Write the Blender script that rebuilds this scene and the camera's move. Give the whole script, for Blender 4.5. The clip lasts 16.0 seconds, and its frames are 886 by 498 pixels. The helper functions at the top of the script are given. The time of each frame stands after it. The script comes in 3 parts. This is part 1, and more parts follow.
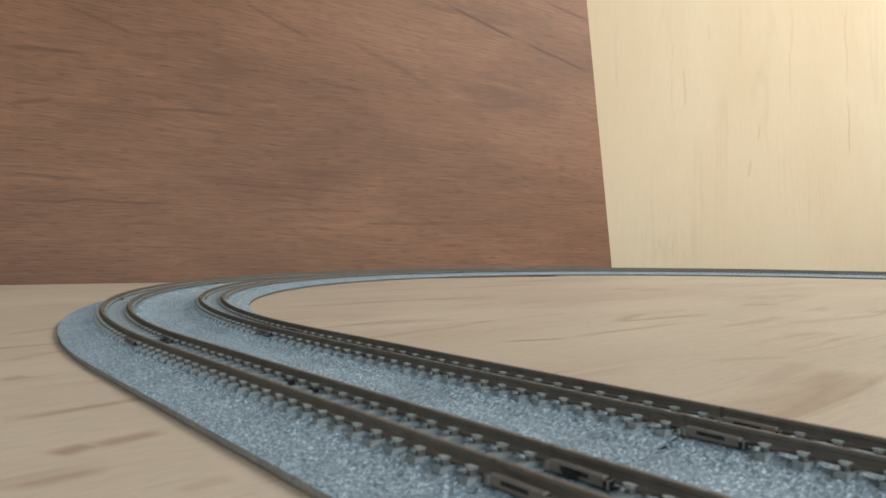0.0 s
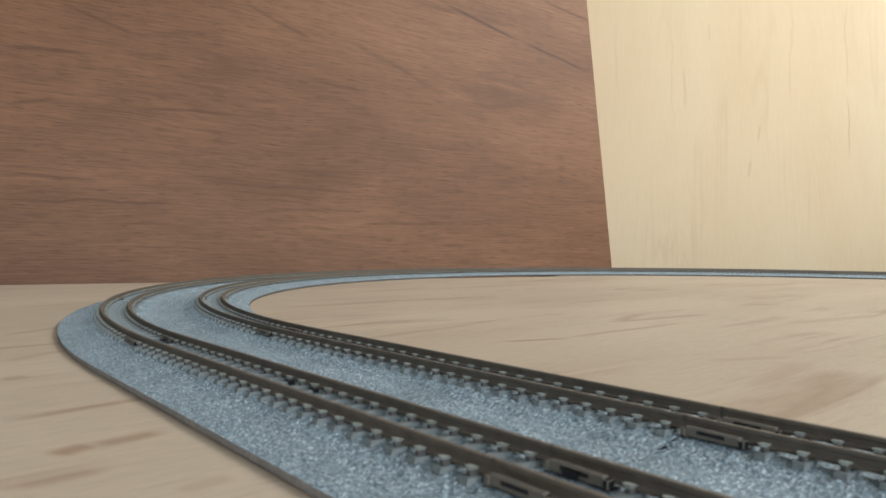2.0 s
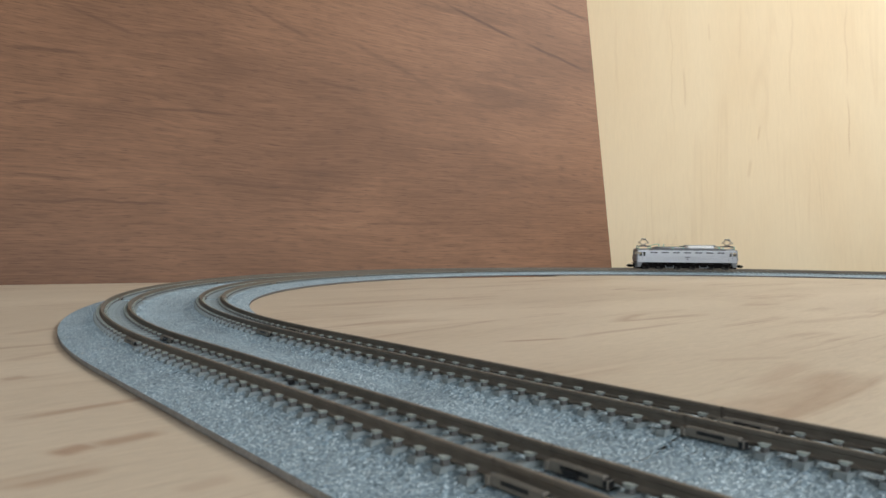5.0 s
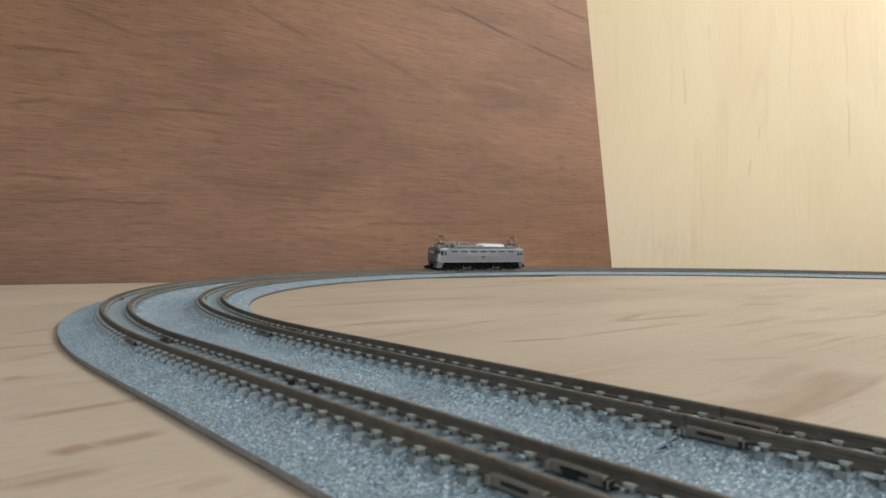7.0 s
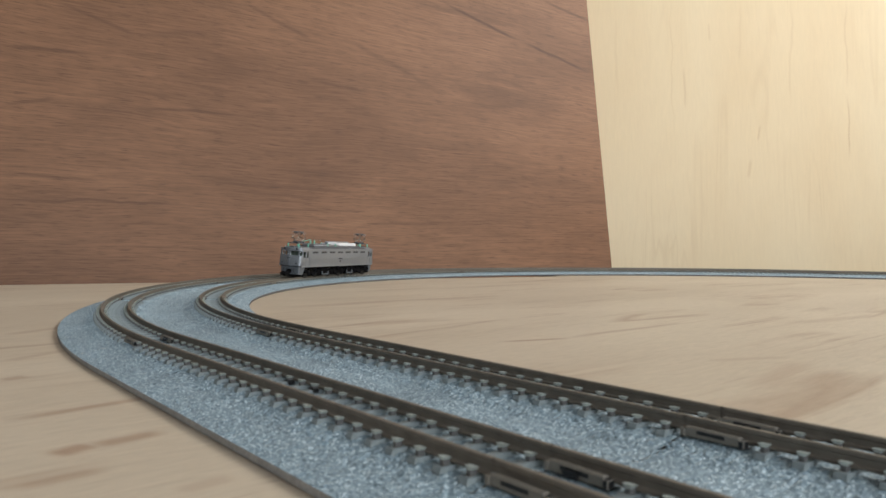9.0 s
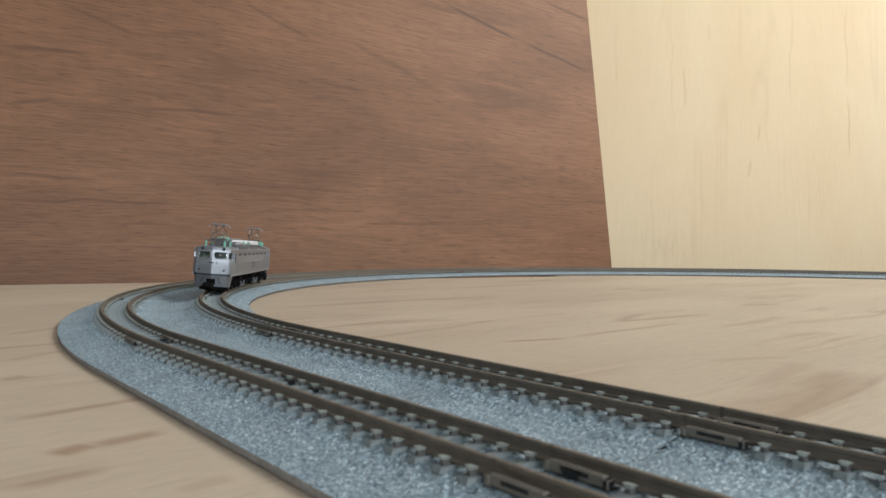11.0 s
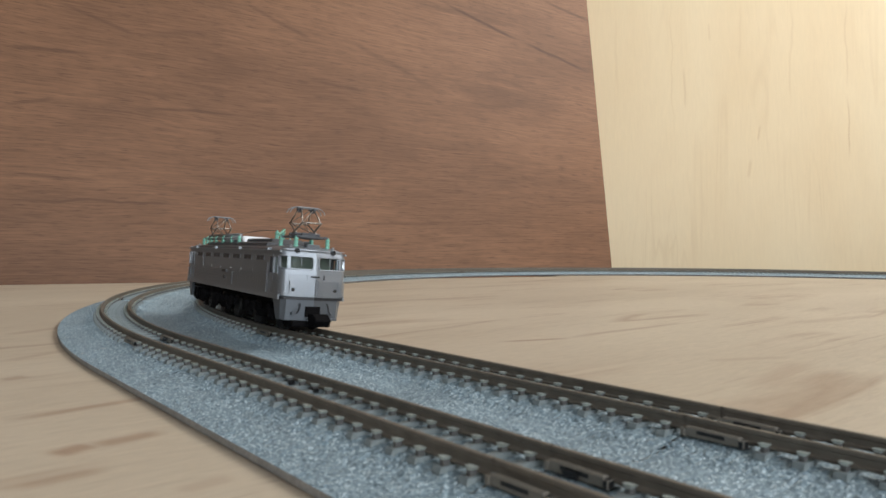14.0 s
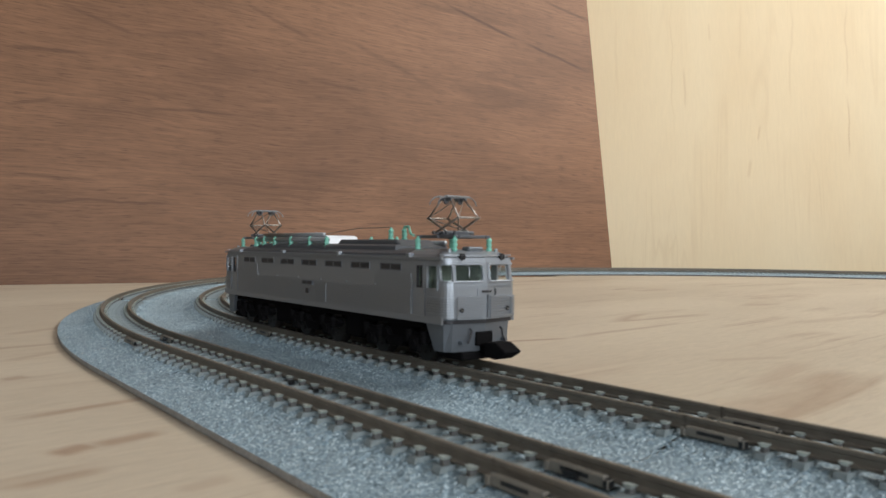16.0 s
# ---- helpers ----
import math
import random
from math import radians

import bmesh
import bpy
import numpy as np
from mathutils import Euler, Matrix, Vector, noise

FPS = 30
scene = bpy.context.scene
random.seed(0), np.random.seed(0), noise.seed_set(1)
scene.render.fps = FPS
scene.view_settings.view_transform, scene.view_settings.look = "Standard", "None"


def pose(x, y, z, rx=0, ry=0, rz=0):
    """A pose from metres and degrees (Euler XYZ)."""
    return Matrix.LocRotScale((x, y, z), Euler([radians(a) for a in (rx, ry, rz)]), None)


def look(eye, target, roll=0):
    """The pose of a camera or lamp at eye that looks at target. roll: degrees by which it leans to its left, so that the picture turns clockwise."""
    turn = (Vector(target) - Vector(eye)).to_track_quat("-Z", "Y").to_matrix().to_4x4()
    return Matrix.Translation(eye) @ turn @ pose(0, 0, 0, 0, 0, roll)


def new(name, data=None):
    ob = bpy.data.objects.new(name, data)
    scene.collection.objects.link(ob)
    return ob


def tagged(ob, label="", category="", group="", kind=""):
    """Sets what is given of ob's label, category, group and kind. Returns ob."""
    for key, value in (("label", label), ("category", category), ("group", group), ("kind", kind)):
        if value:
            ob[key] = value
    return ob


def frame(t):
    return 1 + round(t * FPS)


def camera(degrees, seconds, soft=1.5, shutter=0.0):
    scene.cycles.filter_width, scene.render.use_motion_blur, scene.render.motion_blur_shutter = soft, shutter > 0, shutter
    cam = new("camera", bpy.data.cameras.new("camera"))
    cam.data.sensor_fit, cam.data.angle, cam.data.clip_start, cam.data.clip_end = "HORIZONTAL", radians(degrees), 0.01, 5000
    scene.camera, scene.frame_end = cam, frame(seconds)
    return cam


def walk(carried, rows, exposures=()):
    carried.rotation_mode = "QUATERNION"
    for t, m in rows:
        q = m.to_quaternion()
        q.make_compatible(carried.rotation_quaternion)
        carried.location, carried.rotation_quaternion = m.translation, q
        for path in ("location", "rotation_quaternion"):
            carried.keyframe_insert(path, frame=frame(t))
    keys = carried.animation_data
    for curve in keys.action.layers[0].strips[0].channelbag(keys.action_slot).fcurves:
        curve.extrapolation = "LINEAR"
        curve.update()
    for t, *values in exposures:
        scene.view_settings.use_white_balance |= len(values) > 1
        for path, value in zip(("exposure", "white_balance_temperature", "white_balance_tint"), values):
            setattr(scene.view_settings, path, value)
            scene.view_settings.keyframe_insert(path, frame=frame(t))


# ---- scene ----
# ---- camera: it stands still on the table top ----
cam = camera(61.79, 16.0, soft=1.5)
CAM_POSE = pose(0, 0, 0.02999, 90 - 0.229, 0, 0) @ pose(0, 0, 0, 0, 0, 0.54)
cam.data.dof.use_dof, cam.data.dof.focus_distance, cam.data.dof.aperture_fstop = True, 0.42, 72.0
walk(cam, [(0.0, CAM_POSE), (16.0, CAM_POSE)], exposures=[(0.0, 0.0), (16.0, 0.0)])

# ---- plan of the track ----
CX, CY, RAD = 0.26799, 0.44955, 0.3898       # centre and radius of the inner track's curve
A_FAR, A_NEAR = 1.2034, 3.8051               # where the curve begins and ends
ARC = RAD * (A_NEAR - A_FAR)
SPACING, GAUGE = 0.037, 0.0094
RAIL_TOP, CANT, BASE = 0.0060, 0.040, -0.0007
W_IN, W_OUT = 0.0170, 0.0184


def track(s, off=0.0):
    """Place and heading on the track, s metres along it, off metres outward of the inner track's middle."""
    a = A_FAR + min(max(s, 0.0), ARC) / RAD
    over = s - min(max(s, 0.0), ARC)
    n, t = Vector((math.cos(a), math.sin(a), 0)), Vector((-math.sin(a), math.cos(a), 0))
    return Vector((CX, CY, 0)) + n * (RAD + off) + t * over, math.atan2(t.y, t.x)


def cant_at(s):
    k = min(max((s + 0.03) / 0.08, 0), 1) * min(max((ARC + 0.02 - s) / 0.08, 0), 1)
    return CANT * k * k * (3 - 2 * k)


# ---- light: one window in the wall beside the table, one behind the camera ----
world = bpy.data.worlds.new("sky")
scene.world = world
world.use_nodes = True
wn = world.node_tree.nodes
sky = wn.new("ShaderNodeTexSky")
sky.sky_type, sky.sun_disc, sky.sun_elevation, sky.sun_rotation = "NISHITA", False, radians(40), radians(200)
wn["Background"].inputs["Strength"].default_value = 0.12
world.node_tree.links.new(sky.outputs[0], wn["Background"].inputs["Color"])


def window_light(eye, target, w, h, power, colour):
    lamp = bpy.data.lights.new("window_light", "AREA")
    lamp.shape, lamp.size, lamp.size_y, lamp.energy, lamp.color = "RECTANGLE", w, h, power, colour
    ob = new("window_light", lamp)
    ob.matrix_world = look(eye, target)
    return ob


window_light((1.28, 0.40, 1.22), (0.25, 0.60, 0.15), 1.5, 0.75, 26, (0.98, 0.985, 0.965))
window_light((0.72, -1.97, 0.70), (0.4, 0, 0.20), 1.1, 1.35, 31, (0.89, 0.95, 1.0))


# ---- materials ----
def material(name):
    m = bpy.data.materials.new(name)
    m.use_nodes = True
    return m, m.node_tree.nodes, m.node_tree.links, m.node_tree.nodes["Principled BSDF"]


def ramp_node(nodes, stops):
    r = nodes.new("ShaderNodeValToRGB")
    el = r.color_ramp.elements
    while len(el) < len(stops):
        el.new(0.5)
    for e, (p, c) in zip(el, stops):
        e.position, e.color = p, (*c, 1)
    return r


def noise_node(nodes, links, coord, scale, detail=6, rough=0.6, turn=(0, 0, 0), stretch=(1, 1, 1), distort=0.0):
    mp = nodes.new("ShaderNodeMapping")
    mp.inputs["Rotation"].default_value = turn
    mp.vector_type = "TEXTURE"
    mp.inputs["Scale"].default_value = [1 / (scale * k) for k in stretch]
    links.new(coord, mp.inputs["Vector"])
    n = nodes.new("ShaderNodeTexNoise")
    n.inputs["Scale"].default_value, n.inputs["Detail"].default_value = 1.0, detail
    n.inputs["Roughness"].default_value, n.inputs["Distortion"].default_value = rough, distort
    links.new(mp.outputs[0], n.inputs["Vector"])
    return n.outputs["Fac"]


def mix_colour(nodes, links, fac, a, b, kind="MIX"):
    m = nodes.new("ShaderNodeMix")
    m.data_type, m.blend_type = "RGBA", kind
    for sock, v in ((m.inputs[0], fac), (m.inputs[6], a), (m.inputs[7], b)):
        if isinstance(v, (int, float)):
            sock.default_value = v
        elif isinstance(v, tuple):
            sock.default_value = (*v, 1)
        else:
            links.new(v, sock)
    return m.outputs[2]


def bump(nodes, links, height, strength, distance, bsdf):
    b = nodes.new("ShaderNodeBump")
    b.inputs["Strength"].default_value, b.inputs["Distance"].default_value = strength, distance
    links.new(height, b.inputs["Height"])
    links.new(b.outputs[0], bsdf.inputs["Normal"])


def veins_mask(n, l, co, veins):
    """Single dark grain marks, each from (xa, ya) to (xb, yb), with a width and a strength."""
    wob = n.new("ShaderNodeTexNoise")
    wob.inputs["Scale"].default_value, wob.inputs["Detail"].default_value = 14, 4
    l.new(co, wob.inputs["Vector"])

    def math_node(op, a, b):
        m = n.new("ShaderNodeMath")
        m.operation = op
        for sock, v in ((m.inputs[0], a), (m.inputs[1], b)):
            if isinstance(v, (int, float)):
                sock.default_value = v
            else:
                l.new(v, sock)
        return m.outputs[0]

    def soft(v, lo, hi, top):
        r = n.new("ShaderNodeMapRange")
        r.interpolation_type = "SMOOTHSTEP"
        r.inputs["From Min"].default_value, r.inputs["From Max"].default_value = lo, hi
        r.inputs["To Min"].default_value, r.inputs["To Max"].default_value = top, 0.0
        l.new(v, r.inputs["Value"])
        return r.outputs[0]
    total = None
    for xa, ya, xb, yb, width, strength in veins:
        d = Vector((xb - xa, yb - ya, 0))
        off = n.new("ShaderNodeVectorMath")
        off.operation = "SUBTRACT"
        off.inputs[1].default_value = ((xa + xb) / 2, (ya + yb) / 2, 0)
        l.new(co, off.inputs[0])
        got = []
        for v in (d.normalized() * (2 / d.length), Vector((-d.y, d.x, 0)).normalized()):
            dot = n.new("ShaderNodeVectorMath")
            dot.operation = "DOT_PRODUCT"
            dot.inputs[1].default_value = v
            l.new(off.outputs[0], dot.inputs[0])
            got.append(dot.outputs["Value"])
        sway = math_node("MULTIPLY", math_node("SUBTRACT", wob.outputs["Fac"], 0.5), d.length * 0.10)
        across = math_node("ABSOLUTE", math_node("ADD", got[1], sway), 0)
        m = math_node("MULTIPLY", soft(math_node("ABSOLUTE", got[0], 0), 0.45, 1.1, 1.0), soft(across, width * 0.15, width, strength))
        total = m if total is None else math_node("MAXIMUM", total, m)
    return total


def wood(name, light, mid, dark, turn, cloud, figure, fibre, pores, gloss=0.5, lines=0.35, streak=0.12, pore=0.4, cut=0.6, fan=0.0, warp=0.0, spread=0.46, short=0.10, veins=()):
    """Veneer with its grain along the local x axis turned by turn degrees about z."""
    m, n, l, p = material(name)
    co = straight = n.new("ShaderNodeTexCoord").outputs["Object"]
    tn = (0, 0, radians(turn))
    if fan or warp:
        # the grain spreads towards one end and wanders
        xyz, out = n.new("ShaderNodeSeparateXYZ"), n.new("ShaderNodeCombineXYZ")
        l.new(co, xyz.inputs[0])
        k, y2, y3 = n.new("ShaderNodeMath"), n.new("ShaderNodeMath"), n.new("ShaderNodeMath")
        k.operation, y2.operation, y3.operation = "MULTIPLY_ADD", "MULTIPLY", "MULTIPLY_ADD"
        k.inputs[1].default_value, k.inputs[2].default_value = fan, 1 - 0.6 * fan
        l.new(xyz.outputs[0], k.inputs[0]), l.new(k.outputs[0], y2.inputs[0]), l.new(xyz.outputs[1], y2.inputs[1])
        y3.inputs[1].default_value = warp
        l.new(noise_node(n, l, co, 3.5, 2, 0.5, (0, 0, 0), (0.8, 1, 1)), y3.inputs[0]), l.new(y2.outputs[0], y3.inputs[2])
        l.new(xyz.outputs[0], out.inputs[0]), l.new(y3.outputs[0], out.inputs[1])
        co = out.outputs[0]
    big = noise_node(n, l, co, cloud, 4, 0.55, tn, (0.4, 1, 1), 0.6)
    fig = noise_node(n, l, co, figure, 3, 0.5, tn, (0.07, 1, 1), 1.2)
    where = noise_node(n, l, co, cloud * 1.7, 2, 0.5, tn, (0.5, 1, 1), 0.0)
    fib = noise_node(n, l, co, fibre, 6, 0.75, tn, (short, 1, 1), 0.4)
    por = noise_node(n, l, co, pores, 2, 0.5, tn, (0.05, 1, 1), 0.0)
    base = ramp_node(n, [(0.30, mid), (0.68, light)])
    l.new(big, base.inputs[0])
    ln = ramp_node(n, [(0.475, (0, 0, 0)), (0.50, (1, 1, 1)), (0.535, (0, 0, 0))])
    l.new(fig, ln.inputs[0])
    fig2 = noise_node(n, l, co, figure * 3.1, 4, 0.6, tn, (0.05, 1, 1), 0.8)
    ln2 = ramp_node(n, [(0.475, (0, 0, 0)), (0.50, (0.45, 0.45, 0.45)), (0.525, (0, 0, 0))])
    l.new(fig2, ln2.inputs[0])
    both = n.new("ShaderNodeMath")
    both.operation = "MAXIMUM"
    l.new(ln.outputs[0], both.inputs[0]), l.new(ln2.outputs[0], both.inputs[1])
    wh = ramp_node(n, [(spread, (0, 0, 0)), (spread + 0.15, (lines,) * 3)])
    l.new(where, wh.inputs[0])
    sc = n.new("ShaderNodeMath")
    sc.operation = "MULTIPLY"
    l.new(both.outputs[0], sc.inputs[0]), l.new(wh.outputs[0], sc.inputs[1])
    c1 = mix_colour(n, l, sc.outputs[0], base.outputs[0], dark)
    fr = ramp_node(n, [(0.3, (1 - streak,) * 3), (0.7, (1 + streak * 0.6,) * 3)])
    l.new(fib, fr.inputs[0])
    c2 = mix_colour(n, l, 1.0, c1, fr.outputs[0], "MULTIPLY")
    pr = ramp_node(n, [(cut, (0, 0, 0)), (cut + 0.10, (pore,) * 3)])
    l.new(por, pr.inputs[0])
    c3 = mix_colour(n, l, pr.outputs[0], c2, dark)
    if veins:
        c3 = mix_colour(n, l, veins_mask(n, l, straight, veins), c3, dark)
    l.new(c3, p.inputs["Base Color"])
    p.inputs["Roughness"].default_value = gloss
    p.inputs["Specular IOR Level"].default_value = 0.3
    bump(n, l, fib, 0.2, 0.0003, p)
    return m


BROWN_VEINS = [(0.620, 0.417, 0.747, 0.371, 0.0032, 0.68), (0.738, 0.373, 0.858, 0.339, 0.0032, 0.68), (0.781, 0.442, 0.867, 0.418, 0.0032, 0.54), (0.236, 0.235, 0.363, 0.232, 0.0024, 0.45), (0.111, 0.290, 0.199, 0.287, 0.0032, 0.45), (0.162, 0.346, 0.247, 0.317, 0.0032, 0.36), (0.359, 0.376, 0.447, 0.334, 0.0040, 0.32), (0.116, 0.126, 0.294, 0.125, 0.0024, 0.45), (0.115, 0.153, 0.214, 0.147, 0.0024, 0.36), (0.439, 0.284, 0.510, 0.277, 0.0032, 0.32), (0.113, 0.225, 0.165, 0.234, 0.0032, 0.36), (0.476, 0.349, 0.620, 0.282, 0.0048, 0.23), (0.496, 0.105, 0.617, 0.113, 0.0032, 0.32)]
PALE_VEINS = [(0.495, 0.381, 0.496, 0.309, 0.0028, 0.28), (0.602, 0.228, 0.596, 0.195, 0.0042, 0.28), (0.618, 0.285, 0.613, 0.257, 0.0028, 0.33), (0.761, 0.335, 0.761, 0.227, 0.0021, 0.44), (0.762, 0.498, 0.760, 0.345, 0.0021, 0.25), (0.473, 0.496, 0.476, 0.271, 0.0021, 0.17), (0.675, 0.497, 0.668, 0.306, 0.0028, 0.17), (0.537, 0.458, 0.538, 0.424, 0.0028, 0.22), (0.383, 0.476, 0.387, 0.323, 0.0035, 0.11), (0.589, 0.497, 0.585, 0.381, 0.0028, 0.14)]
TABLE_VEINS = [(-0.075, 0.126, -0.053, 0.154, 0.0027, 0.61), (-0.056, 0.106, -0.053, 0.113, 0.0037, 0.77), (-0.053, 0.111, -0.045, 0.121, 0.0034, 0.66), (-0.145, 0.243, -0.136, 0.272, 0.0043, 0.44), (-0.113, 0.189, -0.107, 0.212, 0.0034, 0.33), (-0.098, 0.164, -0.095, 0.170, 0.0034, 0.55), (0.018, 0.238, 0.044, 0.250, 0.0027, 0.83), (0.041, 0.248, 0.101, 0.308, 0.0031, 0.55), (0.068, 0.162, 0.100, 0.204, 0.0051, 0.39), (0.072, 0.202, 0.100, 0.212, 0.0034, 0.33), (0.138, 0.303, 0.213, 0.355, 0.0068, 0.33), (-0.054, 0.091, -0.045, 0.101, 0.0027, 0.50), (-0.033, 0.091, -0.027, 0.098, 0.0027, 0.33)]
TABLE_WOOD = wood("table_plywood", (0.585, 0.495, 0.382), (0.49, 0.405, 0.306), (0.33, 0.22, 0.150), 45, 13, 24, 600, 900, 0.5, 0.68, 0.11, 0.24, 0.6, 0.0, 0.06, 0.46, 0.2, TABLE_VEINS)
BROWN_WOOD = wood("red_brown_veneer", (0.315, 0.160, 0.088), (0.190, 0.093, 0.050), (0.075, 0.038, 0.025), 0, 6, 16, 480, 1000, 0.55, 0.30, 0.34, 0.5, 0.56, 0.18, 0.03, 0.46, 0.035, BROWN_VEINS)
PALE_WOOD = wood("pale_veneer", (0.83, 0.68, 0.46), (0.78, 0.61, 0.39), (0.55, 0.37, 0.19), 90, 5, 15, 300, 420, 0.6, 0.16, 0.035, 0.06, 0.67, 0.0, 0.02, veins=PALE_VEINS)
EDGE_WOOD = wood("plywood_edge", (0.5, 0.38, 0.26), (0.4, 0.28, 0.18), (0.2, 0.12, 0.07), 0, 30, 60, 300, 400)


def plain(name, colour, rough=0.6, metal=0.0, vary=0.12, scale=900.0, relief=0.15, spec=0.5):
    """A painted, moulded or metal surface with slight wear at two scales."""
    m, n, l, p = material(name)
    co = n.new("ShaderNodeTexCoord").outputs["Object"]
    a = noise_node(n, l, co, scale, 4)
    b = noise_node(n, l, co, scale * 0.12, 3)
    ra = ramp_node(n, [(0.25, (1 - vary,) * 3), (0.75, (1 + vary * 0.6,) * 3)])
    rb = ramp_node(n, [(0.3, (1 - vary,) * 3), (0.7, (1.0,) * 3)])
    l.new(a, ra.inputs[0]), l.new(b, rb.inputs[0])
    c = mix_colour(n, l, 1.0, mix_colour(n, l, 1.0, colour, ra.outputs[0], "MULTIPLY"), rb.outputs[0], "MULTIPLY")
    l.new(c, p.inputs["Base Color"])
    p.inputs["Metallic"].default_value, p.inputs["Specular IOR Level"].default_value = metal, spec
    rr = n.new("ShaderNodeMapRange")
    rr.inputs["To Min"].default_value, rr.inputs["To Max"].default_value = rough * 0.82, min(1, rough * 1.18)
    l.new(b, rr.inputs["Value"]), l.new(rr.outputs[0], p.inputs["Roughness"])
    if relief:
        bump(n, l, a, relief, 0.00005, p)
    return m


def ballast_material():
    m, n, l, p = material("grey_ballast")
    co = n.new("ShaderNodeTexCoord").outputs["Object"]
    v = n.new("ShaderNodeTexVoronoi")
    v.inputs["Scale"].default_value = 3500
    l.new(co, v.inputs["Vector"])
    hue = n.new("ShaderNodeSeparateColor")
    l.new(v.outputs["Color"], hue.inputs[0])
    r = ramp_node(n, [(0.0, (0.120, 0.172, 0.205)), (0.40, (0.220, 0.296, 0.34)), (0.80, (0.315, 0.405, 0.455)), (0.98, (0.58, 0.69, 0.74))])
    l.new(hue.outputs[0], r.inputs[0])
    big = noise_node(n, l, co, 60, 4)
    rb = ramp_node(n, [(0.3, (0.82,) * 3), (0.7, (1.1,) * 3)])
    l.new(big, rb.inputs[0])
    l.new(mix_colour(n, l, 1.0, r.outputs[0], rb.outputs[0], "MULTIPLY"), p.inputs["Base Color"])
    p.inputs["Roughness"].default_value = 0.62
    bump(n, l, v.outputs["Distance"], 0.35, 0.0003, p)
    return m


BALLAST = ballast_material()
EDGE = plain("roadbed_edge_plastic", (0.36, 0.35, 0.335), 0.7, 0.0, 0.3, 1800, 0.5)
# darker tone: painted shade for the roadbed's inner edge and the clip necks
SHADED_PLASTIC = plain("shaded_track_plastic", (0.14, 0.135, 0.13), 0.7, 0.0, 0.3, 1800, 0.5)
RAIL = plain("brown_rail", (0.178, 0.154, 0.124), 0.5, 0.0, 0.2, 400, spec=0.3)
TIE_BODY = plain("grey_tie_plastic", (0.26, 0.30, 0.305), 0.65, 0.0, 0.22, 700)
TIE = plain("concrete_tie_plastic", (0.44, 0.48, 0.44), 0.55, 0.0, 0.22, 700)
JOINER = plain("dark_joiner_plastic", (0.20, 0.18, 0.15), 0.5)
BLACK = plain("black_plastic", (0.012, 0.012, 0.013), 0.45)
SILVER = plain("silver_paint", (0.37, 0.395, 0.43), 0.46, 0.78, 0.05, 1500, 0.05)
GREY = plain("grey_paint", (0.16, 0.175, 0.195), 0.42, 0.5, 0.06, 1500, 0.05)
ROOF = plain("dark_roof_paint", (0.10, 0.105, 0.115), 0.5, 0.1, 0.1, 900)
ALLOY = plain("dull_alloy_paint", (0.34, 0.355, 0.375), 0.38, 0.6, 0.08, 1200, 0.05)
WHITE = plain("white_cover_plastic", (0.80, 0.81, 0.83), 0.4, 0.0, 0.06)
GREEN = plain("green_insulator_plastic", (0.20, 0.52, 0.41), 0.4, 0.0, 0.12, 1200)
STEEL = plain("nickel_wire", (0.42, 0.37, 0.33), 0.32, 0.9, 0.12)
UNDER = plain("black_underframe", (0.008, 0.0075, 0.008), 0.85, spec=0.04)
PLATE = plain("dark_plate", (0.03, 0.03, 0.035), 0.4)
WALL = plain("room_plaster", (0.14, 0.14, 0.145), 0.9, 0.0, 0.08, 40, 0)
CEILING = plain("white_ceiling_paint", (0.80, 0.79, 0.77), 0.9, 0.0, 0.05, 40, 0)
CARPET = plain("room_floor", (0.12, 0.10, 0.09), 0.8, 0.0, 0.2, 30, 0)


def glass_material():
    m, n, l, p = material("smoked_glass")
    p.inputs["Base Color"].default_value = (0.92, 0.95, 0.94, 1)
    p.inputs["Roughness"].default_value = 0.04
    p.inputs["Transmission Weight"].default_value = 1.0
    p.inputs["IOR"].default_value = 1.15
    return m


GLASS = glass_material()


# ---- building helpers ----
def obj(name, bm, mat, parent=None, label="", smooth=False):
    me = bpy.data.meshes.new(name)
    bm.to_mesh(me)
    bm.free()
    for f in me.polygons:
        f.use_smooth = smooth
    for x in (mat if isinstance(mat, (list, tuple)) else [mat]):
        me.materials.append(x)
    ob = new(name, me)
    ob.parent = parent
    return tagged(ob, label)


def mm(bm):
    bmesh.ops.scale(bm, vec=(0.001, 0.001, 0.001), verts=bm.verts)
    return bm


def part(name, bm, mat, parent, label="", smooth=False):
    """A mesh drawn in millimetres, as a part of its thing."""
    return obj(name, mm(bm), mat, parent, label, smooth)


def add_box(bm, x0, x1, y0, y1, z0, z1, bevel=0.0, seg=1):
    m = Matrix.Translation(((x0 + x1) / 2, (y0 + y1) / 2, (z0 + z1) / 2)) @ Matrix.Diagonal((x1 - x0, y1 - y0, z1 - z0, 1))
    made = bmesh.ops.create_cube(bm, size=1, matrix=m)["verts"]
    if bevel:
        edges = list({e for v in made for e in v.link_edges})
        bmesh.ops.bevel(bm, geom=edges, offset=bevel, segments=seg, affect="EDGES", profile=0.5)


def box(*a, **k):
    bm = bmesh.new()
    add_box(bm, *a, **k)
    return bm


def add_rod(bm, a, b, r, n=8, r2=None):
    a, b = Vector(a), Vector(b)
    d = b - a
    m = Matrix.Translation((a + b) / 2) @ d.to_track_quat("Z", "Y").to_matrix().to_4x4()
    bmesh.ops.create_cone(bm, cap_ends=True, segments=n, radius1=r, radius2=r if r2 is None else r2, depth=d.length, matrix=m)


